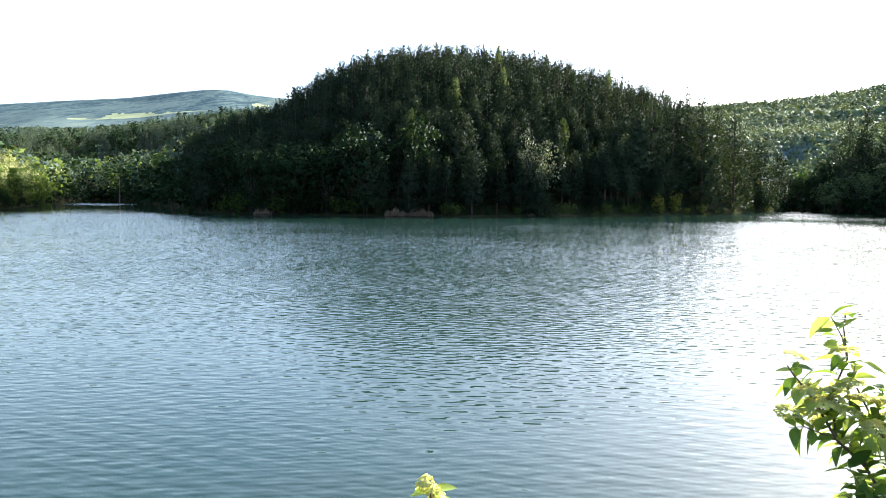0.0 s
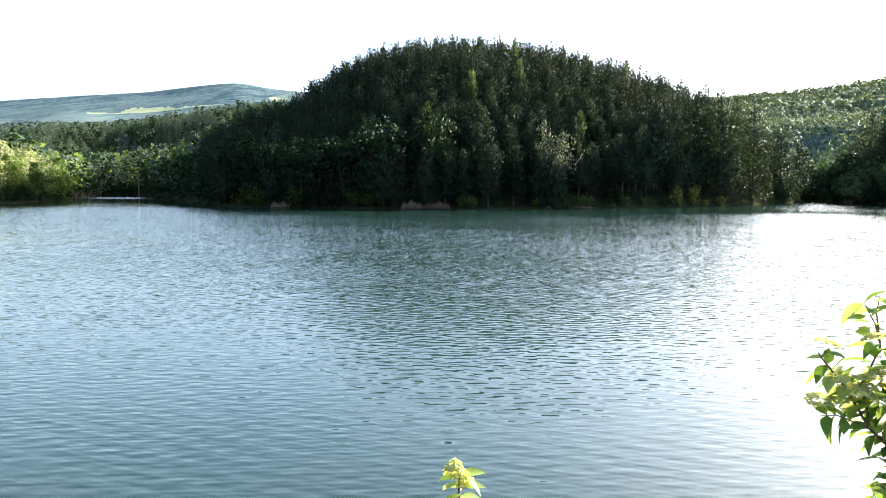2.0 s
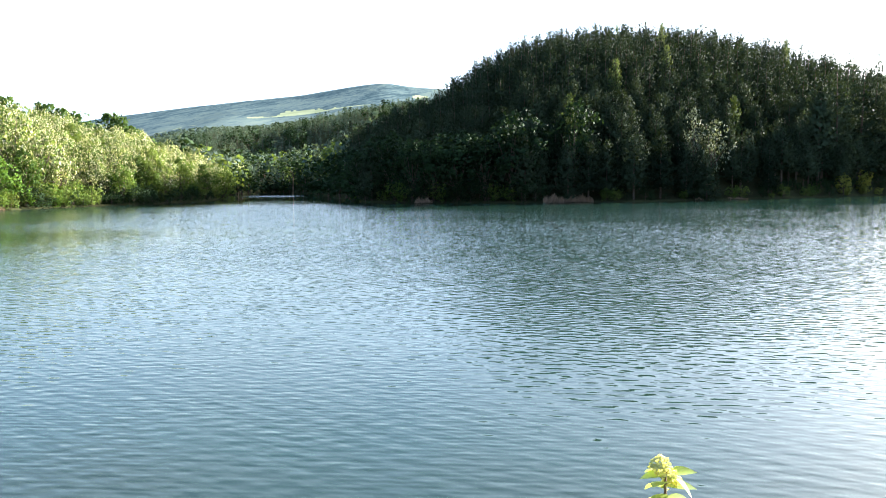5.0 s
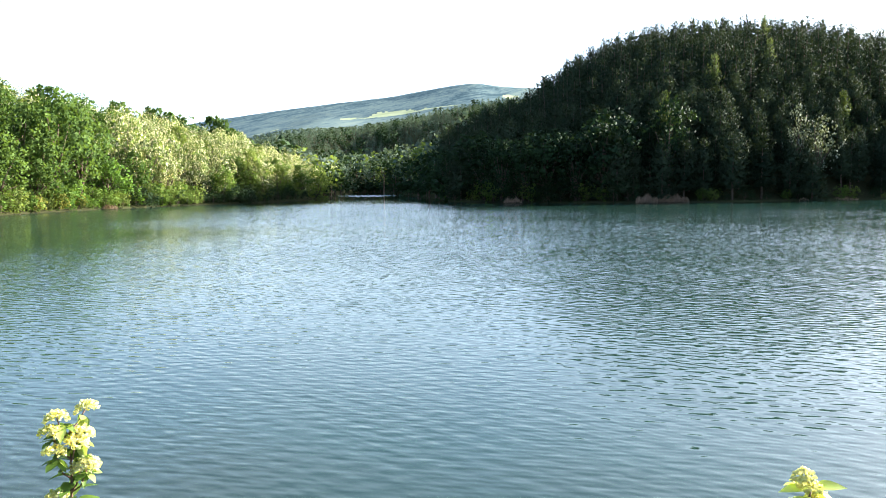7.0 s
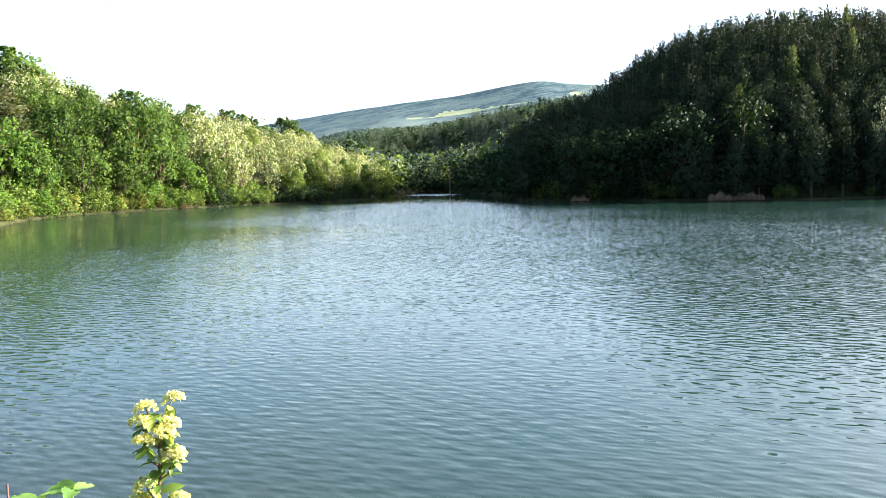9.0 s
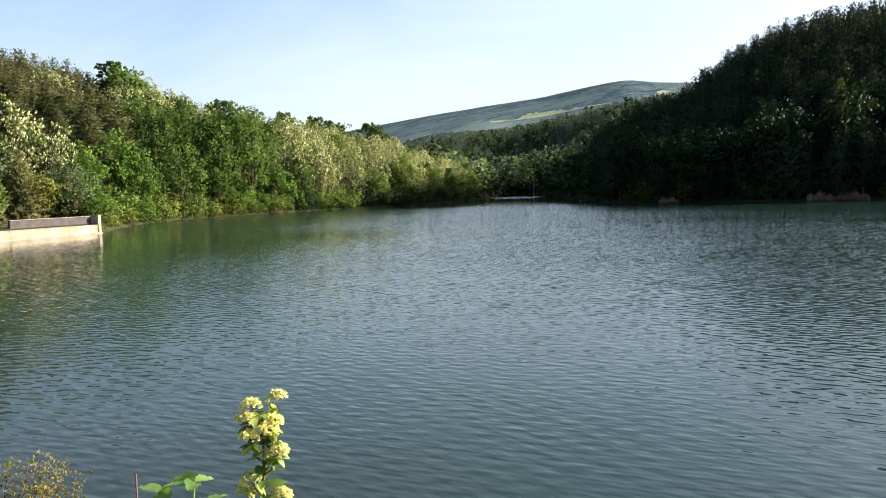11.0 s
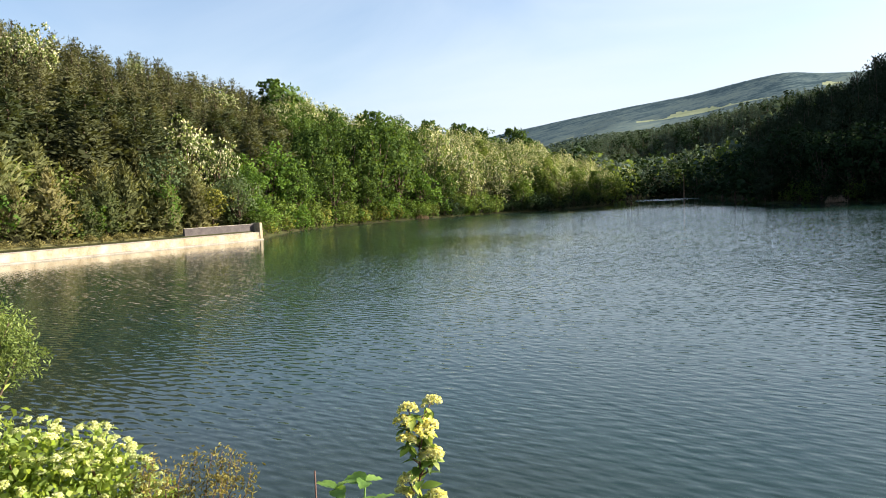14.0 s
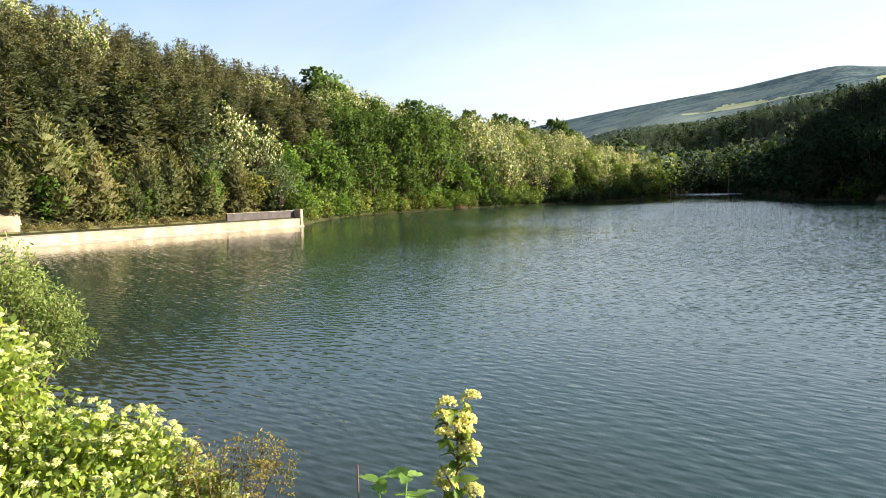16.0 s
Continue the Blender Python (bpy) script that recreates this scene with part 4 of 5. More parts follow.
for a, r, x, y in spots(-35, -24.6, lambda a: shore(a) + 1, lambda a: shore(a) + 20, 5.5, 40):
    plant(RNG.choice(["pine0", "alder0", "alder1", "pine_broad", "pine_low"]), x, y, land(x, y) - 0.15, RNG.uniform(0.75, 1.1), RNG.uniform(0, 360), 1.1)
stand("bright0", -25.8, 345, 18.5, wide=0.45)
for a, r, top, wide in ((-28.6, 300, 34, 0.8), (-29.6, 292, 36, 0.75), (-30.8, 286, 33, 0.85), (-27.6, 318, 27, 0.8), (-31.6, 280, 37, 0.8), (-32.6, 275, 35, 0.85), (-33.8, 268, 36, 0.85), (-26.9, 334, 22, 0.8), (-34.8, 262, 36, 0.85)):
    stand("pine_broad", a, r, top, wide=wide)
for a, r, top, wide in ((-28.2, 283, 14.5, 1.2), (-29.3, 276, 16, 1.2), (-30.4, 268, 15, 1.3), (-31.4, 262, 18, 1.1), (-32.5, 254, 15, 1.2), (-33.6, 246, 16, 1.2), (-27.3, 300, 12, 1.2)):
    stand("willow", a, r, top, wide=wide)


def far_canopy():
    """Tree crowns of the distant slopes, each a small heap of leaf clumps."""
    rng = np.random.default_rng(8)
    C, N, S = [], [], []
    for a, r, x, y in spots(10, 37, lambda a: 700, lambda a: 1250, 8.0, 3300, 12):
        if is_field_or_band(a, r):
            continue
        h, z = RNG.uniform(1.2, 2.0) * 3.8, land(x, y)
        d = rng.normal(size=(14, 3))
        d /= np.linalg.norm(d, axis=1, keepdims=True)
        d[:, 2] = np.abs(d[:, 2])
        C.append(np.array((x, y, z + h * 0.3)) + d * (3.8, 3.8, h * 0.5))
        N.append(d * 0.8 + (0, 0, 0.6))
        S.append(rng.uniform(0.5, 0.95, 14) * 3.8)
    C, N, S = np.concatenate(C), np.concatenate(N), np.concatenate(S)
    v, f = clumps(C, rng.normal(size=(len(C), 3)), S, S * 0.8, rng)
    tagged(new("far_canopy", blades_mesh("far_canopy", v, N, M_FAR_HAZY, 0.9)), "distant woods covering the mountain slopes", "woods", kind="stuff")


def far_lit_canopy():
    """Crowns that close over the slopes beyond the bay: uneven domes set all over with leaf clumps."""
    rng = np.random.default_rng(9)
    rings, turns, V, F, W, n = 3, 6, [], [], [], 0
    w = np.arange(turns) * 2 * math.pi / turns
    faces = np.array([(i * turns + k, i * turns + (k + 1) % turns, (i + 1) * turns + (k + 1) % turns, (i + 1) * turns + k) for i in range(rings) for k in range(turns)])
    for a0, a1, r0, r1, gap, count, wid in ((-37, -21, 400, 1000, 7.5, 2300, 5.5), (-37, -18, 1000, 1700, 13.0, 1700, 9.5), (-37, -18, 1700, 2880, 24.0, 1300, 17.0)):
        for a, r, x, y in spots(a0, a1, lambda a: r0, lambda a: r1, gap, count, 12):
            if is_field_or_band(a, r):
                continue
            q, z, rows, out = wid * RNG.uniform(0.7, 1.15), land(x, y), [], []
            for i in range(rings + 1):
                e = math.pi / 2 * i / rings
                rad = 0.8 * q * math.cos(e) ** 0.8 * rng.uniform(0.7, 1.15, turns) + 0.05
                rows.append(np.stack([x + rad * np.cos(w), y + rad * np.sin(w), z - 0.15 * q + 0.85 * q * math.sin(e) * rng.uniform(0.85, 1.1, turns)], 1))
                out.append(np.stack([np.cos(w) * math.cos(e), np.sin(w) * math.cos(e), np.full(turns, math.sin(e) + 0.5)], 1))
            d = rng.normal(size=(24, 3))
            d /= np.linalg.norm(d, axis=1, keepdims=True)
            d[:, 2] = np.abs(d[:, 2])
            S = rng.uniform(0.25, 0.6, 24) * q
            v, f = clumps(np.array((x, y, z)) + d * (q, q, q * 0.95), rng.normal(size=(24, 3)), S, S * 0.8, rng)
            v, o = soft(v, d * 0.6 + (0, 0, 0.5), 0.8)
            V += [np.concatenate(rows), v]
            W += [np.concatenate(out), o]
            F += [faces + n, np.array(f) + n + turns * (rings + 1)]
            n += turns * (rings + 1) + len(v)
    tagged(new("far_lit_canopy", fast_mesh("far_lit_canopy", np.concatenate(V), np.concatenate(F), [M_FAR_LIT], np.concatenate(W))), "woods on the far slopes, sun and haze put into their pale green", "woods", kind="stuff")


far_lit_canopy()
far_canopy()

# dead pole standing in the inlet
px, py = polar(23.6, 300)
pole = thing("dead_tree", "pale dead tree trunk standing in the inlet", "tree", at=pose(px, py, -1.0, 1, 1, 0))
part("trunk", mesh_of("trunk", *tube([(0, 0, 0), (0.1, 0, 5), (0.0, 0.1, 9.5)], [0.30, 0.22, 0.08], 7), M_REED, True), pole)


# ---- reeds ----
def reeds(a0, a1, off, n, h, seed):
    rng = np.random.default_rng(seed)
    am = (a0 + a1) / 2
    ox, oy = polar(am, shore(am) + off)
    C, A, L = [], [], []
    for _ in range(n):
        a = rng.uniform(a0, a1)
        x, y = polar(a, shore(am) + off + rng.uniform(-1.0, 1.0))
        u = 2 * (a - am) / (a1 - a0)
        ln = h * rng.uniform(0.35, 1.15) * (1 - 0.5 * u * u) * (0.9 + 0.15 * math.sin(a * 9))
        C.append((x - ox, y - oy, ln / 2))
        A.append((rng.normal() * 0.12, rng.normal() * 0.12, 1))
        L.append(ln)
    v, f = clumps(np.array(C), np.array(A), np.array(L), np.full(n, 0.07), rng)
    ob = thing("reed_bed", "patch of dry pale reeds standing in the shallow water", "reeds", "reed beds", pose(ox, oy, 0))
    tagged(part("reed_growth", mesh_of("reed_growth", v, f, M_REED), ob), kind="stuff")


reeds(2.9, 4.5, -0.8, 700, 1.7, 1)
reeds(0.7, 2.9, -0.8, 800, 1.6, 4)
reeds(13.0, 14.4, -0.6, 260, 1.5, 2)
reeds(-7.2, -6.6, -0.5, 90, 0.8, 3)
reeds(-10.2, -8.6, -0.5, 200, 0.7, 5)
# reeds on the left shore
reeds(42.8, 43.8, -0.5, 160, 1.0, 6)

# ---- left shore ----
for key, a, r, top, wide in (("acacia1", 60.4, 97, 15.5, 0.85), ("acacia2", 58.3, 98, 12.7, 0.9), ("bright0", 54.6, 106, 12.9, 0.95), ("bright1", 53.4, 108, 11.0, 0.95), ("oak0", 51.4, 122, 16.1, 0.8),
                             ("oak1", 48.6, 128, 18.6, 0.9), ("oak2", 46.6, 131, 19.2, 0.85), ("oak0", 45.0, 137, 18.0, 0.8), ("oak1", 50.0, 119, 12.5, 1.0), ("oak2", 47.6, 127, 12.5, 1.0),
                             ("acacia0", 42.2, 149, 18.0, 0.85), ("acacia2", 40.7, 152, 14.8, 0.9), ("acacia1", 39.4, 165, 16.5, 0.85), ("acacia0", 37.6, 162, 13.5, 0.9), ("acacia2", 36.0, 172, 14.6, 0.9),
                             ("mid2", 33.6, 172, 12.3, 0.9), ("oak2", 34.8, 170, 10.5, 0.9), ("mid1", 31.6, 182, 11.0, 0.9), ("acacia1", 30.0, 195, 10.4, 0.9), ("mid0", 28.7, 214, 9.6, 0.9),
                             ("shrub_green", 55.4, 89.5, 4.2, 1.2), ("shrub_green", 56.1, 91, 5.0, 1.1), ("bright1", 55.9, 96, 9.0, 0.9), ("bright0", 56.6, 101, 11.0, 0.9), ("young", 69.6, 79, 8.5, 1.0), ("young", 66.2, 82, 8.0, 1.0), ("young", 63.4, 85, 8.0, 0.9), ("young", 73.6, 79, 6.0, 1.1), ("yellow", 58.9, 87.5, 6.4, 1.0), ("willow", 57.1, 89, 8.3, 1.0), ("young", 64.8, 84, 9.5, 0.9), ("young", 71.7, 78, 7.1, 1.0), ("young", 67.5, 80, 6.3, 1.0),
                             ("bright1", 62.2, 85.5, 7.4, 0.8), ("ridge_oak", 54.0, 173, 32.5, 1.1), ("ridge_oak", 35.9, 278, 29.5, 0.75), ("ridge_oak", 34.9, 272, 24.5, 1.0), ("ridge_oak", 40.2, 240, 28.0, 1.0), ("ridge_oak", 38.9, 243, 27.0, 1.0),
                             ("ridge_oak", 47.1, 206, 29.0, 0.8), ("ridge_oak", 42.5, 230, 28.4, 0.9), ("acacia0", 69.7, 136, 34.5, 1.0), ("acacia1", 70.9, 134, 33.8, 1.0), ("acacia2", 63.5, 154, 33.5, 0.7), ("acacia2", 52.2, 190, 29.3, 0.9)):
    stand(key, a, r, top, wide=wide)

for a, r, x, y in spots(27.8, 54, lambda a: shore(a) + 2.0, lambda a: crest_r(a) + 4, 5.0, 210):
    deep = (r - shore(a)) / (crest_r(a) - shore(a))
    if 43.8 < a < 52.8 and deep < 0.55:
        key, size = RNG.choice(["oak0", "oak1", "oak2"]), (RNG.uniform(0.5, 0.7) if deep < 0.2 else RNG.uniform(0.65, 0.88))
    elif deep < 0.28:
        key, size = RNG.choice(["mid0", "mid1", "bright0", "oak0", "bright1", "acacia2"] if a > 43 else ["mid0", "acacia0", "oak0", "acacia1", "acacia2"]), RNG.uniform(0.5, 0.8)
    elif a > 43 and deep < 0.5:
        key, size = RNG.choice(["oak0", "oak1", "mid1", "mid2", "oak2"]), RNG.uniform(0.7, 0.95)
    else:
        key, size = RNG.choice(["acacia0", "acacia1", "acacia2", "acacia2", "acacia1", "acacia0", "mid2"]), RNG.uniform(0.6, 0.85)
    plant(key, x, y, land(x, y) - 0.15, size, RNG.uniform(0, 360), RNG.uniform(0.9, 1.2))
# below 38 degrees the shore's shade is put in by the darker shrubs
for a in np.arange(29, 55.4, 0.75):
    a = float(a) + RNG.uniform(-0.3, 0.3)
    stand(RNG.choice(["shrub0", "shrub1", "shrub_green", "shrub1"] if a > 38 else ["shrub_dark", "shrub_dark", "shrub0"]), a, shore(a) + RNG.uniform(1.8, 4.0), None, RNG.uniform(0.8, 1.3), 1.2)
for a in np.arange(28, 55.4, 0.6):
    a = float(a) + RNG.uniform(-0.3, 0.3)
    stand(RNG.choice(["shrub0", "shrub1", "shrub_green", "shrub_lit"] if a > 42 else ["shrub0", "shrub_dark"] if a > 37 else ["shrub_dark"]), a, shore(a) + RNG.uniform(0.2, 1.0), None, RNG.uniform(0.5, 1.0), 1.15)

slope = []
for i, (a, r, x, y) in enumerate(spots(54, 81, lambda a: shore(a) + 22, lambda a: crest_r(a) + 4, 3.5, 400)):
    key = RNG.choice(["brown0", "brown1", "brown2"]) if RNG.random() < 0.988 else RNG.choice(["acacia1", "acacia2"])
    front = r - shore(a) < 42
    size, wide = RNG.uniform(0.72, 0.95) if front else RNG.uniform(0.50, 0.74), RNG.uniform(1.25, 1.7)
    if i < 75 and key.startswith("brown"):
        plant(key, x, y, land(x, y) - 0.15, size, RNG.uniform(0, 360), wide)
    else:
        slope.append((key if not key.startswith("brown") else "back_brown%d" % RNG.randrange(2), standing(x, y, size, wide)))
joined("slope_woods", "brownish green pine woods high on the slope", slope)
for a, r, x, y in spots(57, 81, lambda a: shore(a) + 9, lambda a: shore(a) + 26, 3.2, 85):
    plant(RNG.choice(["young", "young", "young", "shrub0", "shrub_green", "willow", "young"] if a < 69 else ["young", "shrub0", "shrub1", "shrub_green", "shrub_lit"]), x, y, land(x, y) - 0.15, RNG.uniform(0.65, 1.0) if a < 69 else RNG.uniform(0.8, 1.3), RNG.uniform(0, 360), 1.1)
for a, r, x, y in spots(57, 74.3, lambda a: shore(a) + 1.5, lambda a: shore(a) + 9, 1.1, 90):
    plant("grass_tuft", x, y, land(x, y) - 0.05, RNG.uniform(0.2, 0.65), RNG.uniform(0, 360), 1.3)


# ---- plants on the near bank ----
M_LEAF = foliage("dogwood_leaves", (0.21, 0.30, 0.055), (0.46, 0.53, 0.15), 0.52, rough=0.5, patch=14.0, spec=0.25)
M_LEAF_DARK = foliage("shrub_leaves", (0.06, 0.12, 0.02), (0.17, 0.26, 0.045), 0.5, rough=0.5, patch=6.0, spec=0.25)
M_BRAMBLE = foliage("bramble_leaves", (0.10, 0.22, 0.04), (0.27, 0.41, 0.10), 0.5, rough=0.45, patch=30.0, spec=0.3)
M_HEAD = foliage("cream_florets", (0.74, 0.72, 0.30), (0.88, 0.85, 0.50), 0.5, patch=9.0)
M_STEM = surface("reddish_stem", [(0.3, (0.07, 0.035, 0.025)), (0.7, (0.17, 0.09, 0.06))], 30, 0.7)
M_RED = foliage("reddish_leaves", (0.15, 0.11, 0.030), (0.34, 0.31, 0.09), 0.4, patch=9.0)
M_SALIX = foliage("bank_willow_leaves", (0.13, 0.19, 0.05), (0.29, 0.35, 0.12), 0.45, patch=2.0)


def leaf_mesh(name, length, width, material, droop=0.25, fold=0.25):
    V, F = [], []
    prof = (0.0, 0.62, 0.98, 0.92, 0.55, 0.0)
    for i, w in enumerate(prof):
        t = i / 5
        x, z = length * t, -droop * length * t * t
        V += [(x, -w * width / 2, z + fold * w * width / 2), (x, 0, z), (x, w * width / 2, z + fold * w * width / 2)]
    for i in range(5):
        b = i * 3
        F += [(b, b + 1, b + 4, b + 3), (b + 1, b + 2, b + 5, b + 4)]
    return mesh_of(name, V, F, material, True)


def head_mesh(name, radius, n, seed, material, petal=0.010):
    """A domed flower cluster of many small florets on short stalks."""
    rng = np.random.default_rng(seed)
    w, q = rng.uniform(0, 6.283, n), np.sqrt(rng.uniform(0, 1, n)) * radius
    c = np.stack([np.cos(w) * q, np.sin(w) * q, radius * 0.95 * np.sqrt(1.02 - (q / radius) ** 2) + rng.normal(size=n) * radius * 0.10 - radius * 0.3], 1)
    o = c + (0, 0, radius * 0.5)
    c, o = np.repeat(c, 3, 0), np.repeat(o, 3, 0) + rng.normal(size=(3 * n, 3)) * radius * 0.5
    v, f = clumps(c + rng.normal(size=c.shape) * 0.002, rng.normal(size=(3 * n, 3)), np.full(3 * n, petal * 1.5), np.full(3 * n, petal), rng)
    return blades_mesh(name, v, o, material, 0.5)


def lobed_leaf(name, size, material, seed):
    """A toothed leaf of broad outline, folded along its rib and wavy at the rim."""
    rng = random.Random(seed)
    V, F, n = [], [], 9
    prof = (0.05, 0.55, 0.80, 0.72, 0.90, 0.74, 0.72, 0.45, 0.36, 0.0)
    for i, w in enumerate(prof):
        t = i / n
        z = -0.22 * size * t * t
        for sg in (-1, -0.5, 0, 0.5, 1):
            y = sg * w * size * 0.46
            V.append((size * t - abs(sg) * 0.06 * size * (i % 2), y, z + 0.32 * abs(y) + rng.uniform(-0.03, 0.03) * size * abs(sg)))
    for i in range(n):
        for k in range(4):
            b = i * 5 + k
            F.append((b, b + 1, b + 6, b + 5))
    return mesh_of(name, V, F, material, True)


LEAVES = [leaf_mesh("leaf", 0.090, 0.050, M_LEAF, d, g) for d, g in ((0.2, 0.25), (0.45, 0.35), (0.05, 0.2), (0.6, 0.5))]
DARK_LEAVES = [leaf_mesh("leaf", 0.088, 0.046, M_LEAF_DARK, d, g) for d, g in ((0.2, 0.25), (0.45, 0.35), (0.05, 0.2), (0.6, 0.5))]
BRAMBLE = [lobed_leaf("leaf", 0.058, M_BRAMBLE, d) for d in (1, 2, 3)]
M_WHITE = foliage("white_florets", (0.58, 0.62, 0.28), (0.76, 0.78, 0.44), 0.45, patch=9.0)
SMALL_HEADS = [head_mesh("flower_head", 0.015, 26, 13 + i, M_WHITE, 0.007) for i in range(3)]
HEADS = [head_mesh("flower_head", 0.029, 105, 3 + i, M_HEAD, 0.0072) for i in range(3)]


def aim(p, way, roll=0.0, s=1.0):
    """A pose at p whose x axis points along way, rolled about it, z kept upwards."""
    x = Vector(way).normalized()
    y = Vector((0, 0, 1)).cross(x)
    y = y.normalized() if y.length > 1e-3 else Vector((0, 1, 0))
    z = x.cross(y)
    m = Matrix((x, y, z)).transposed().to_4x4()
    return Matrix.Translation(p) @ m @ Matrix.Rotation(roll, 4, "X") @ Matrix.Scale(s, 4)


def leafy(parent, pts, radius, leaves, rng, gap=0.05, size=1.0, start=0.15, name="stem"):
    """A stem through pts with leaves in opposite pairs along it."""
    pts = [Vector(p) for p in pts]
    part(name, mesh_of(name, *tube(pts, [radius * (1 - 0.7 * i / (len(pts) - 1)) for i in range(len(pts))], 6), M_STEM, True), parent)
    seg = [(pts[i + 1] - pts[i]).length for i in range(len(pts) - 1)]
    total, s, turn = sum(seg), sum(seg) * start, rng.uniform(0, 3)
    while s <= total + 1e-6:
        q, i = s, 0
        while i < len(seg) - 1 and q > seg[i]:
            q -= seg[i]
            i += 1
        d = (pts[i + 1] - pts[i]).normalized()
        p = pts[i] + d * q
        side = d.orthogonal().normalized()
        side = Matrix.Rotation(turn, 3, d) @ side
        for sg in (1, -1):
            way = side * sg + d * rng.uniform(0.15, 0.6) + Vector((0, 0, rng.uniform(-0.35, 0.2)))
            part("leaf", rng.choice(leaves), parent, at=aim(p, way, rng.uniform(-0.5, 0.5), size * rng.uniform(0.7, 1.1)))
        turn += 1.45
        s += gap * rng.uniform(0.8, 1.2)


def near_plant(name, label, az, cat="shrub", group=""):
    """Local x runs to the right as seen from the viewpoint, y away from it, z is the height over the water."""
    return thing(name, label, cat, group, pose(0, 0, 0, 0, 0, az))


def flowering_stem():
    r = random.Random(2)
    ob = near_plant("dogwood_sprig", "upright flowering dogwood stem with creamy flower heads", 45.7, "plant")
    d = 2.38
    leafy(ob, [(-0.05, d + 0.02, 1.45), (-0.065, d, 2.2), (-0.06, d, 2.6), (-0.052, d, 2.75), (-0.05, d + 0.01, 2.88)], 0.006, DARK_LEAVES + LEAVES[:1], r, 0.021, 0.74, 0.6)
    for x, z in ((-0.08, 2.93), (-0.008, 2.941), (-0.095, 2.894), (-0.019, 2.877), (-0.038, 2.862), (-0.089, 2.843), (-0.009, 2.798), (-0.028, 2.79), (-0.091, 2.724), (-0.007, 2.662), (-0.105, 2.68)):
        y = d + r.uniform(-0.03, 0.03)
        zb = z - r.uniform(0.05, 0.08)
        part("stalk", mesh_of("stalk", *tube([(-0.054, d, zb - 0.02), ((x - 0.054) / 2, y, zb), (x, y, z - 0.015)], [0.003, 0.0022, 0.0016], 5), M_STEM, True), ob)
        part("flower_head", r.choice(HEADS), ob, at=pose(x, y, z - 0.018, r.uniform(-25, 25), r.uniform(-25, 25), r.uniform(0, 360)) @ Matrix.Diagonal((1.05, 1.05, 0.95, 1)))
        for k in range(4):
            part("leaf", r.choice(LEAVES + DARK_LEAVES), ob, at=aim((x * 0.8 - 0.01, y, z - 0.035), (r.uniform(-1, 1), r.uniform(-1, 1), r.uniform(-0.7, 0.0)), r.uniform(-0.6, 0.6), r.uniform(0.4, 0.6)))


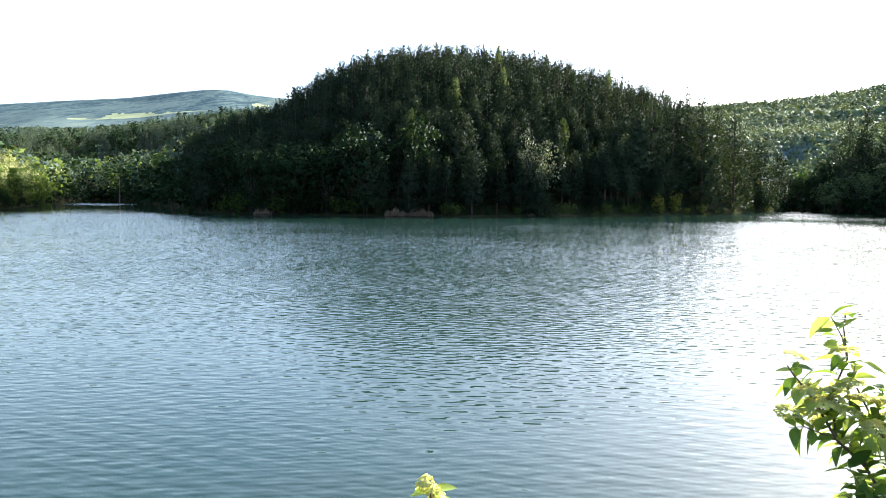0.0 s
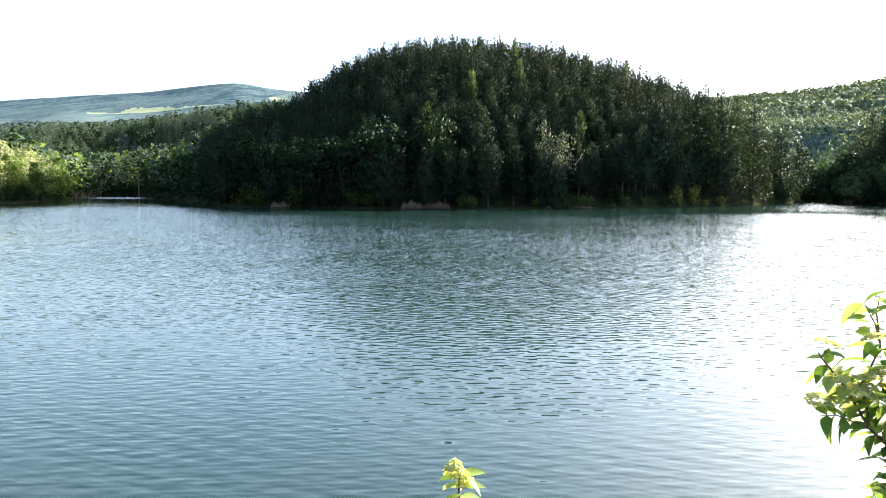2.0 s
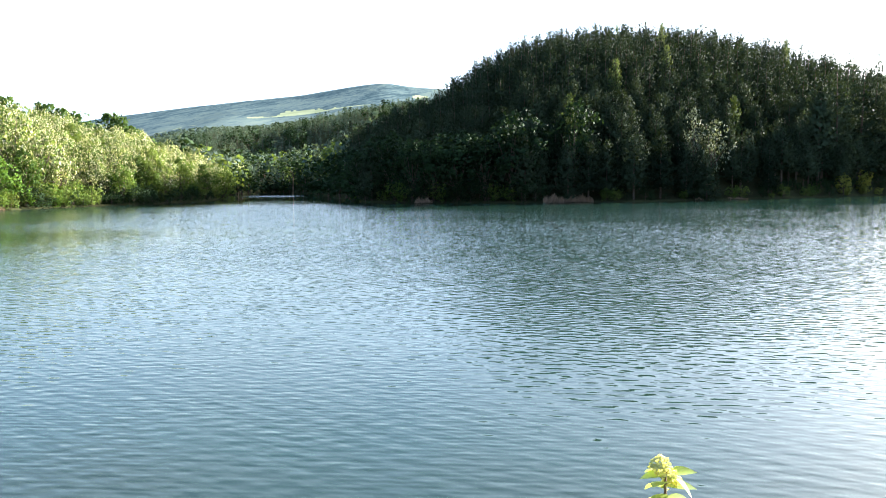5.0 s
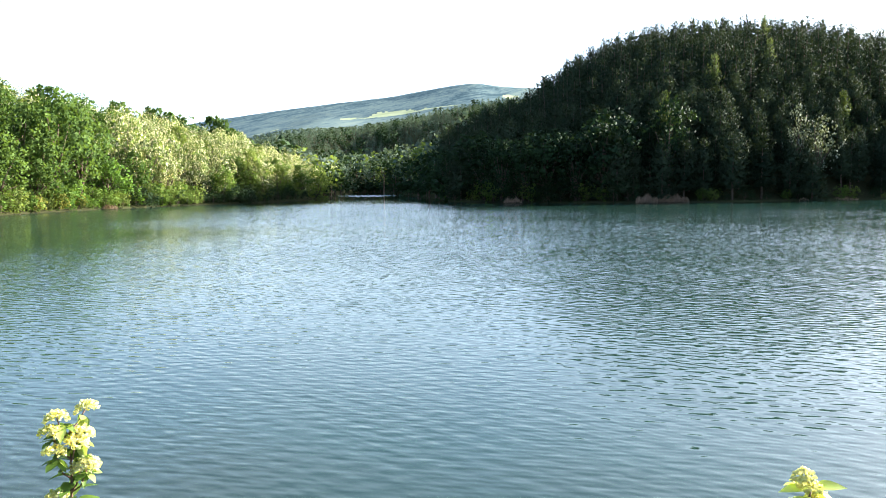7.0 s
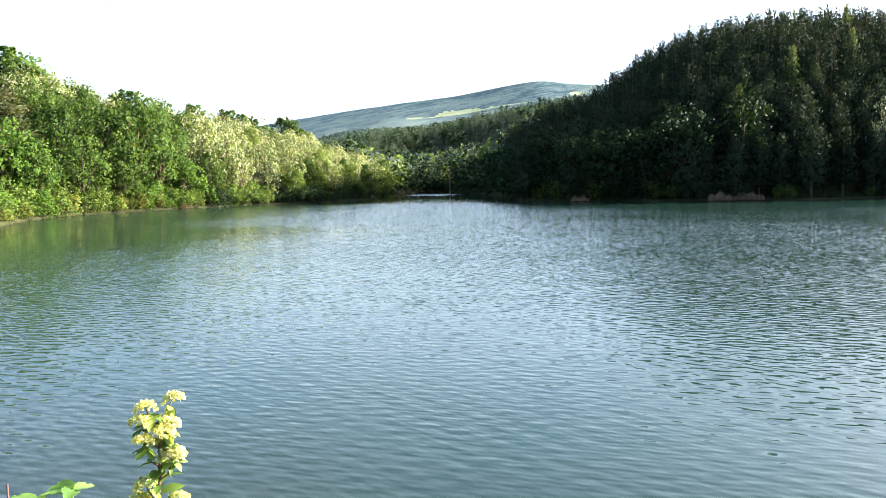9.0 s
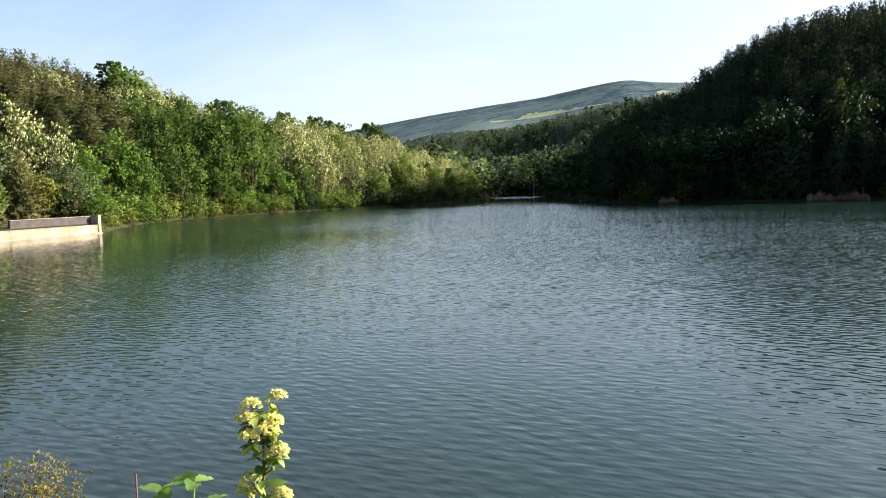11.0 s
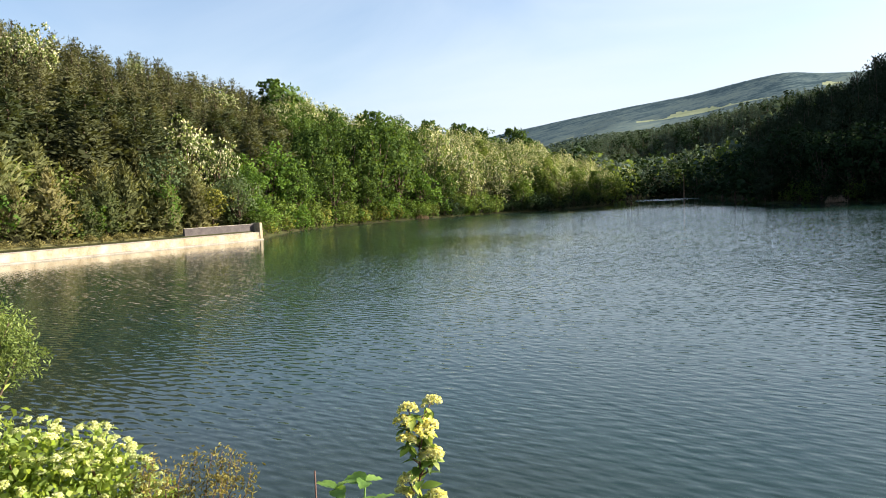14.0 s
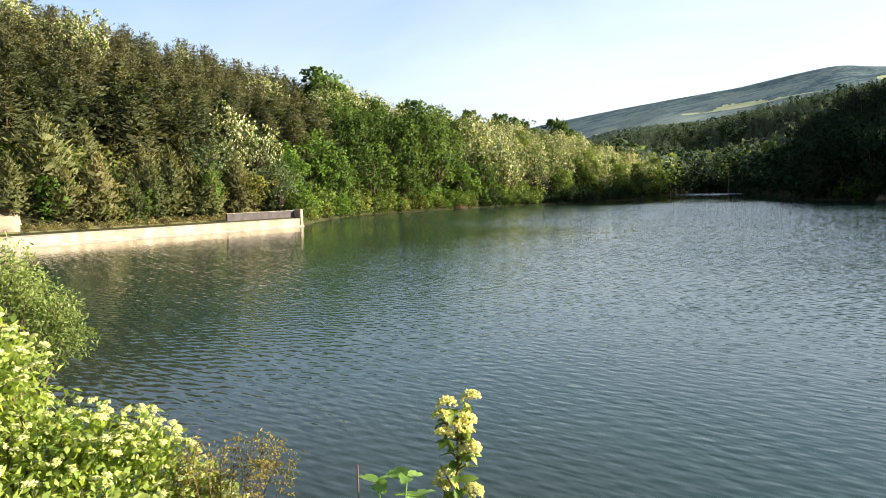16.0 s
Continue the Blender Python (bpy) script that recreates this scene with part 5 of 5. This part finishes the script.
def right_shrub():
    r = random.Random(4)
    ob = near_plant("dogwood_shrub", "open dogwood shrub with glossy green leaves and cream flower heads", -27.5)
    d = 2.35
    for pts, rad, st in ((((0.30, d, 1.4), (0.27, d, 2.3), (0.226, d, 2.695), (0.123, d - 0.03, 2.868), (0.05, d - 0.05, 2.937), (-0.012, d - 0.05, 3.043), (-0.067, d - 0.06, 3.111), (-0.083, d - 0.06, 3.134)), 0.007, 0.66),
                         (((0.05, d - 0.05, 2.937), (0.031, d, 3.049), (0.068, d + 0.03, 3.152), (0.052, d + 0.03, 3.214), (0.02, d + 0.02, 3.275)), 0.004, 0.15),
                         (((0.123, d - 0.03, 2.868), (0.131, d + 0.05, 2.999), (0.085, d + 0.06, 3.089), (0.09, d + 0.06, 3.138)), 0.004, 0.2),
                         (((0.27, d, 2.3), (0.223, d + 0.02, 2.759), (0.202, d + 0.04, 2.914), (0.17, d + 0.05, 3.037), (0.154, d + 0.05, 3.082)), 0.005, 0.55),
                         (((0.27, d, 2.4), (0.28, d - 0.04, 2.8), (0.30, d - 0.03, 3.0), (0.28, d, 3.13)), 0.005, 0.4),
                         (((0.226, d, 2.695), (0.15, d - 0.08, 2.75), (0.08, d - 0.1, 2.80)), 0.004, 0.3),
                         (((0.24, d, 2.5), (0.14, d + 0.05, 2.66), (0.07, d + 0.05, 2.72)), 0.004, 0.3),
                         (((0.05, d - 0.05, 2.937), (-0.03, d - 0.08, 2.97), (-0.07, d - 0.09, 2.965)), 0.003, 0.4),
                         (((0.068, d + 0.03, 3.152), (0.055, d + 0.05, 3.24), (0.060, d + 0.05, 3.288)), 0.003, 0.9),
                         (((0.27, d, 2.45), (0.17, d - 0.05, 2.72), (0.085, d - 0.07, 2.87)), 0.004, 0.35), (((0.29, d, 2.45), (0.21, d + 0.08, 2.75), (0.13, d + 0.08, 2.96)), 0.004, 0.35),
                         (((0.27, d, 2.5), (0.18, d - 0.02, 2.85), (0.14, d - 0.04, 3.07)), 0.004, 0.35), (((0.26, d, 2.4), (0.17, d, 2.62), (0.10, d - 0.03, 2.82)), 0.004, 0.35),
                         (((0.123, d - 0.03, 2.868), (0.03, d + 0.02, 2.985), (-0.02, d + 0.03, 3.035)), 0.003, 0.2), (((0.202, d + 0.04, 2.914), (0.12, d - 0.04, 2.99), (0.06, d - 0.06, 3.03)), 0.003, 0.2)):
        leafy(ob, pts, rad, LEAVES + DARK_LEAVES, r, 0.021, 0.84, st)
    for x, z in ((-0.064, 3.153), (-0.028, 3.066), (0.051, 3.076), (0.053, 3.19), (-0.026, 3.008), (0.074, 3.023), (0.155, 3.066), (0.031, 3.041), (0.10, 3.05), (0.19, 3.03), (-0.034, 3.07), (0.037, 3.075), (-0.07, 3.005), (0.008, 3.04), (0.12, 3.055), (0.015, 2.975), (0.08, 3.09), (0.14, 2.99)):
        part("flower_head", r.choice(HEADS), ob, at=pose(x, d - r.uniform(0.0, 0.09), z, r.uniform(-15, 15), r.uniform(-15, 15), r.uniform(0, 360)) @ Matrix.Diagonal((1.3, 1.3, 0.55, 1)))


def bottom_sprig():
    r = random.Random(6)
    ob = near_plant("dogwood_sprig", "young flowering dogwood tip with pale yellow florets", 1.04, "plant")
    d = 1.21
    leafy(ob, [(0.02, d, 1.7), (0.012, d, 2.6), (0.008, d, 3.05), (0.008, d, 3.115)], 0.005, LEAVES, r, 0.05, 0.5, 0.86)
    for k in range(3):
        part("flower_head", HEADS[k], ob, at=pose(0.008 + (k - 1) * 0.010, d + (k - 1) * 0.01, 3.122 - k * 0.017, r.uniform(-20, 20), (k - 1) * 20, k * 70) @ Matrix.Diagonal((0.55, 0.55, 0.42, 1)))
    for k in range(9):
        w = k * 2.1
        part("leaf", LEAVES[k % 3], ob, at=aim((0.008, d, 3.105 - 0.006 * k), (math.cos(w), math.sin(w), 0.3 - 0.06 * k), 0.2, 0.5))


def bramble():
    r = random.Random(7)
    ob = near_plant("bramble", "bramble shoots with fresh green lobed leaves", 52.5, "plant")
    d = 1.42
    for tip, base in (((0.001, d, 3.075), (-0.013, d, 2.95)), ((-0.049, d + 0.02, 3.06), (-0.03, d + 0.02, 2.94)), ((-0.075, d - 0.02, 3.035), (-0.05, d, 2.93)), ((0.02, d + 0.03, 3.025), (0.0, d + 0.02, 2.93))):
        part("stem", mesh_of("stem", *tube([(base[0], d, 1.75), base, tip], [0.004, 0.003, 0.0016], 5), M_BRAMBLE, True), ob)
        for k in range(3):
            w = k * 2.1 + 0.5 + r.uniform(-0.3, 0.3)
            part("leaf", BRAMBLE[k % 3], ob, at=aim(tip, (math.cos(w), math.sin(w), r.uniform(0.0, 0.45)), r.uniform(-0.4, 0.4), r.uniform(0.55, 0.85)))
    part("twig", mesh_of("twig", *tube([(-0.084, d, 1.75), (-0.082, d, 2.9), (-0.081, d, 3.102)], [0.003, 0.0022, 0.0014], 5), M_STEM, True), ob, "thin dark bare twig")


def leaf_mass(parent, lobes, n, length, width, material, seed, name="foliage"):
    """Crowded small leaves filling rounded lobes (x, y, z, radius)."""
    rng = np.random.default_rng(seed)
    lo = np.array(lobes)
    pick = rng.choice(len(lo), n, p=lo[:, 3] ** 2 / (lo[:, 3] ** 2).sum())
    dv = rng.normal(size=(n, 3))
    dv /= np.linalg.norm(dv, axis=1, keepdims=True)
    c = lo[pick, :3] + dv * (lo[pick, 3] * rng.uniform(0.3, 1.08, n))[:, None]
    L = length * rng.uniform(0.6, 1.25, n)
    v, f = clumps(c, dv * 0.6 + rng.normal(size=(n, 3)) * 0.6, L, L * width, rng, 0.2)
    part(name, blades_mesh(name, v, dv + (0, 0, 0.4), material, 0.12), parent)
    return c, dv


def dogwood_mass():
    r = random.Random(9)
    ob = near_plant("dogwood_thicket", "dense dogwood thicket full of cream flower heads", 64)
    d = 3.0
    lobes = [(-0.66, d, 2.95, 0.18), (-0.75, d + 0.1, 2.7, 0.24), (-0.50, d, 2.70, 0.20), (-0.40, d, 2.66, 0.17), (-0.25, d, 2.68, 0.14), (-0.20, d + 0.05, 2.58, 0.17), (-0.07, d, 2.47, 0.13),
             (-0.35, d - 0.3, 2.45, 0.25), (-0.05, d, 2.30, 0.2), (-0.7, d - 0.45, 2.5, 0.3), (0.02, d, 2.40, 0.10), (-0.72, d, 3.05, 0.16), (-0.9, d - 0.4, 2.8, 0.3), (-0.5, d, 2.1, 0.4), (-0.1, d + 0.1, 2.0, 0.3), (-1.0, d, 2.2, 0.45)]
    leaf_mass(ob, lobes, 25000, 0.036, 0.50, M_LEAF, 3)
    rng = np.random.default_rng(11)
    for x, y, z, q in lobes:
        part("stem", mesh_of("stem", *tube([(x * 0.6 - 0.2, d + 0.1, 1.0), (x * 0.9, d, z - q * 0.8), (x, y, z + q * 0.5)], [0.008, 0.006, 0.003], 5), M_STEM, True), ob)
        for k in range(26 if z > 2.35 else 3):
            dv = Vector(rng.normal(size=3))
            dv.y = -abs(dv.y) * 0.8
            dv.z = abs(dv.z)
            p = Vector((x, y, z)) + dv.normalized() * q * r.uniform(0.95, 1.12)
            part("flower_head", r.choice(SMALL_HEADS), ob, at=pose(p.x, p.y, p.z, r.uniform(-25, 25), r.uniform(-25, 25), r.uniform(0, 360)) @ Matrix.Diagonal((1, 1, 0.6, 1)))


def red_plant():
    r = random.Random(12)
    rng = np.random.default_rng(13)
    ob = near_plant("reddish_shrub", "low shrub with fine reddish-brown and olive sprigs", 58.9)
    d = 2.9
    C, A = [], []
    for x, z in ((0.02, 2.60), (-0.019, 2.64), (-0.045, 2.66), (-0.075, 2.665), (-0.11, 2.67), (-0.163, 2.675), (-0.21, 2.66), (-0.25, 2.655), (-0.30, 2.69), (-0.33, 2.67), (-0.36, 2.62), (-0.13, 2.58), (-0.19, 2.58), (-0.24, 2.55), (-0.30, 2.56), (-0.08, 2.60)):
        pts = [Vector((-0.28, d, 1.6)), Vector((-0.26 + 0.4 * (x + 0.26), d + r.uniform(-0.03, 0.03), 2.3)), Vector((x - 0.02, d + r.uniform(-0.05, 0.05), z - 0.08)), Vector((x, d + r.uniform(-0.05, 0.05), z + 0.01))]
        part("sprig", mesh_of("sprig", *tube(pts, [0.004, 0.003, 0.0018, 0.001], 4), M_STEM, True), ob)
        for k in range(100):
            p = pts[2] + (pts[3] - pts[2]) * r.uniform(-0.6, 1.05) + Vector(rng.normal(size=3)) * 0.016
            C.append(tuple(p))
            A.append(tuple(rng.normal(size=3) + (0, 0, 0.4)))
    n = len(C)
    v, f = clumps(np.array(C), np.array(A), rng.uniform(0.010, 0.024, n), rng.uniform(0.004, 0.009, n), rng)
    part("foliage", mesh_of("foliage", v, f, M_RED), ob)


def bank_willow():
    ob = near_plant("willow_bush", "grey-green willow bush leaning over the water", 74)
    d = 8.0
    lobes = [(-0.45, d, 3.02, 0.36), (-0.2, d, 2.92, 0.30), (0.0, d, 2.70, 0.24), (0.22, d, 2.50, 0.22), (0.3, d, 2.25, 0.22), (-0.15, d, 2.75, 0.30), (-0.05, d + 0.2, 2.45, 0.30), (0.12, d, 2.40, 0.24), (0.05, d, 2.15, 0.25), (-0.2, d, 2.1, 0.35), (-0.6, d, 2.4, 0.5), (-0.4, d, 1.6, 0.5), (-1.0, d, 2.6, 0.6), (-0.9, d, 1.7, 0.6)]
    leaf_mass(ob, lobes, 19000, 0.052, 0.32, M_SALIX, 21)
    for x, y, z, q in lobes:
        part("limb", mesh_of("limb", *tube([(-0.8, d + 0.3, 0.3), ((x - 0.8) / 2, y, z * 0.55), (x, y, z + q * 0.6)], [0.03, 0.018, 0.005], 6), M_BARK, True), ob)


flowering_stem()
right_shrub()
bottom_sprig()
bramble()
dogwood_mass()
red_plant()
bank_willow()


def bank_grass():
    """Grass and herbs on the bank under the viewpoint."""
    rng = np.random.default_rng(31)
    n = 17000
    x, y = rng.uniform(-7, 6, n), rng.uniform(-2.5, 3.2, n)
    L = rng.uniform(0.08, 0.36, n)
    c = np.array([(p, q, land(p, q) + l * 0.42) for p, q, l in zip(x, y, L)])
    v, f = clumps(c, rng.normal(size=(n, 3)) * 0.3 + (0, 0, 1), L, L * 0.06 + 0.004, rng)
    tagged(new("grass", mesh_of("grass", v, f, M_MID)), "rough green grass on the bank", "grass", kind="stuff")


bank_grass()
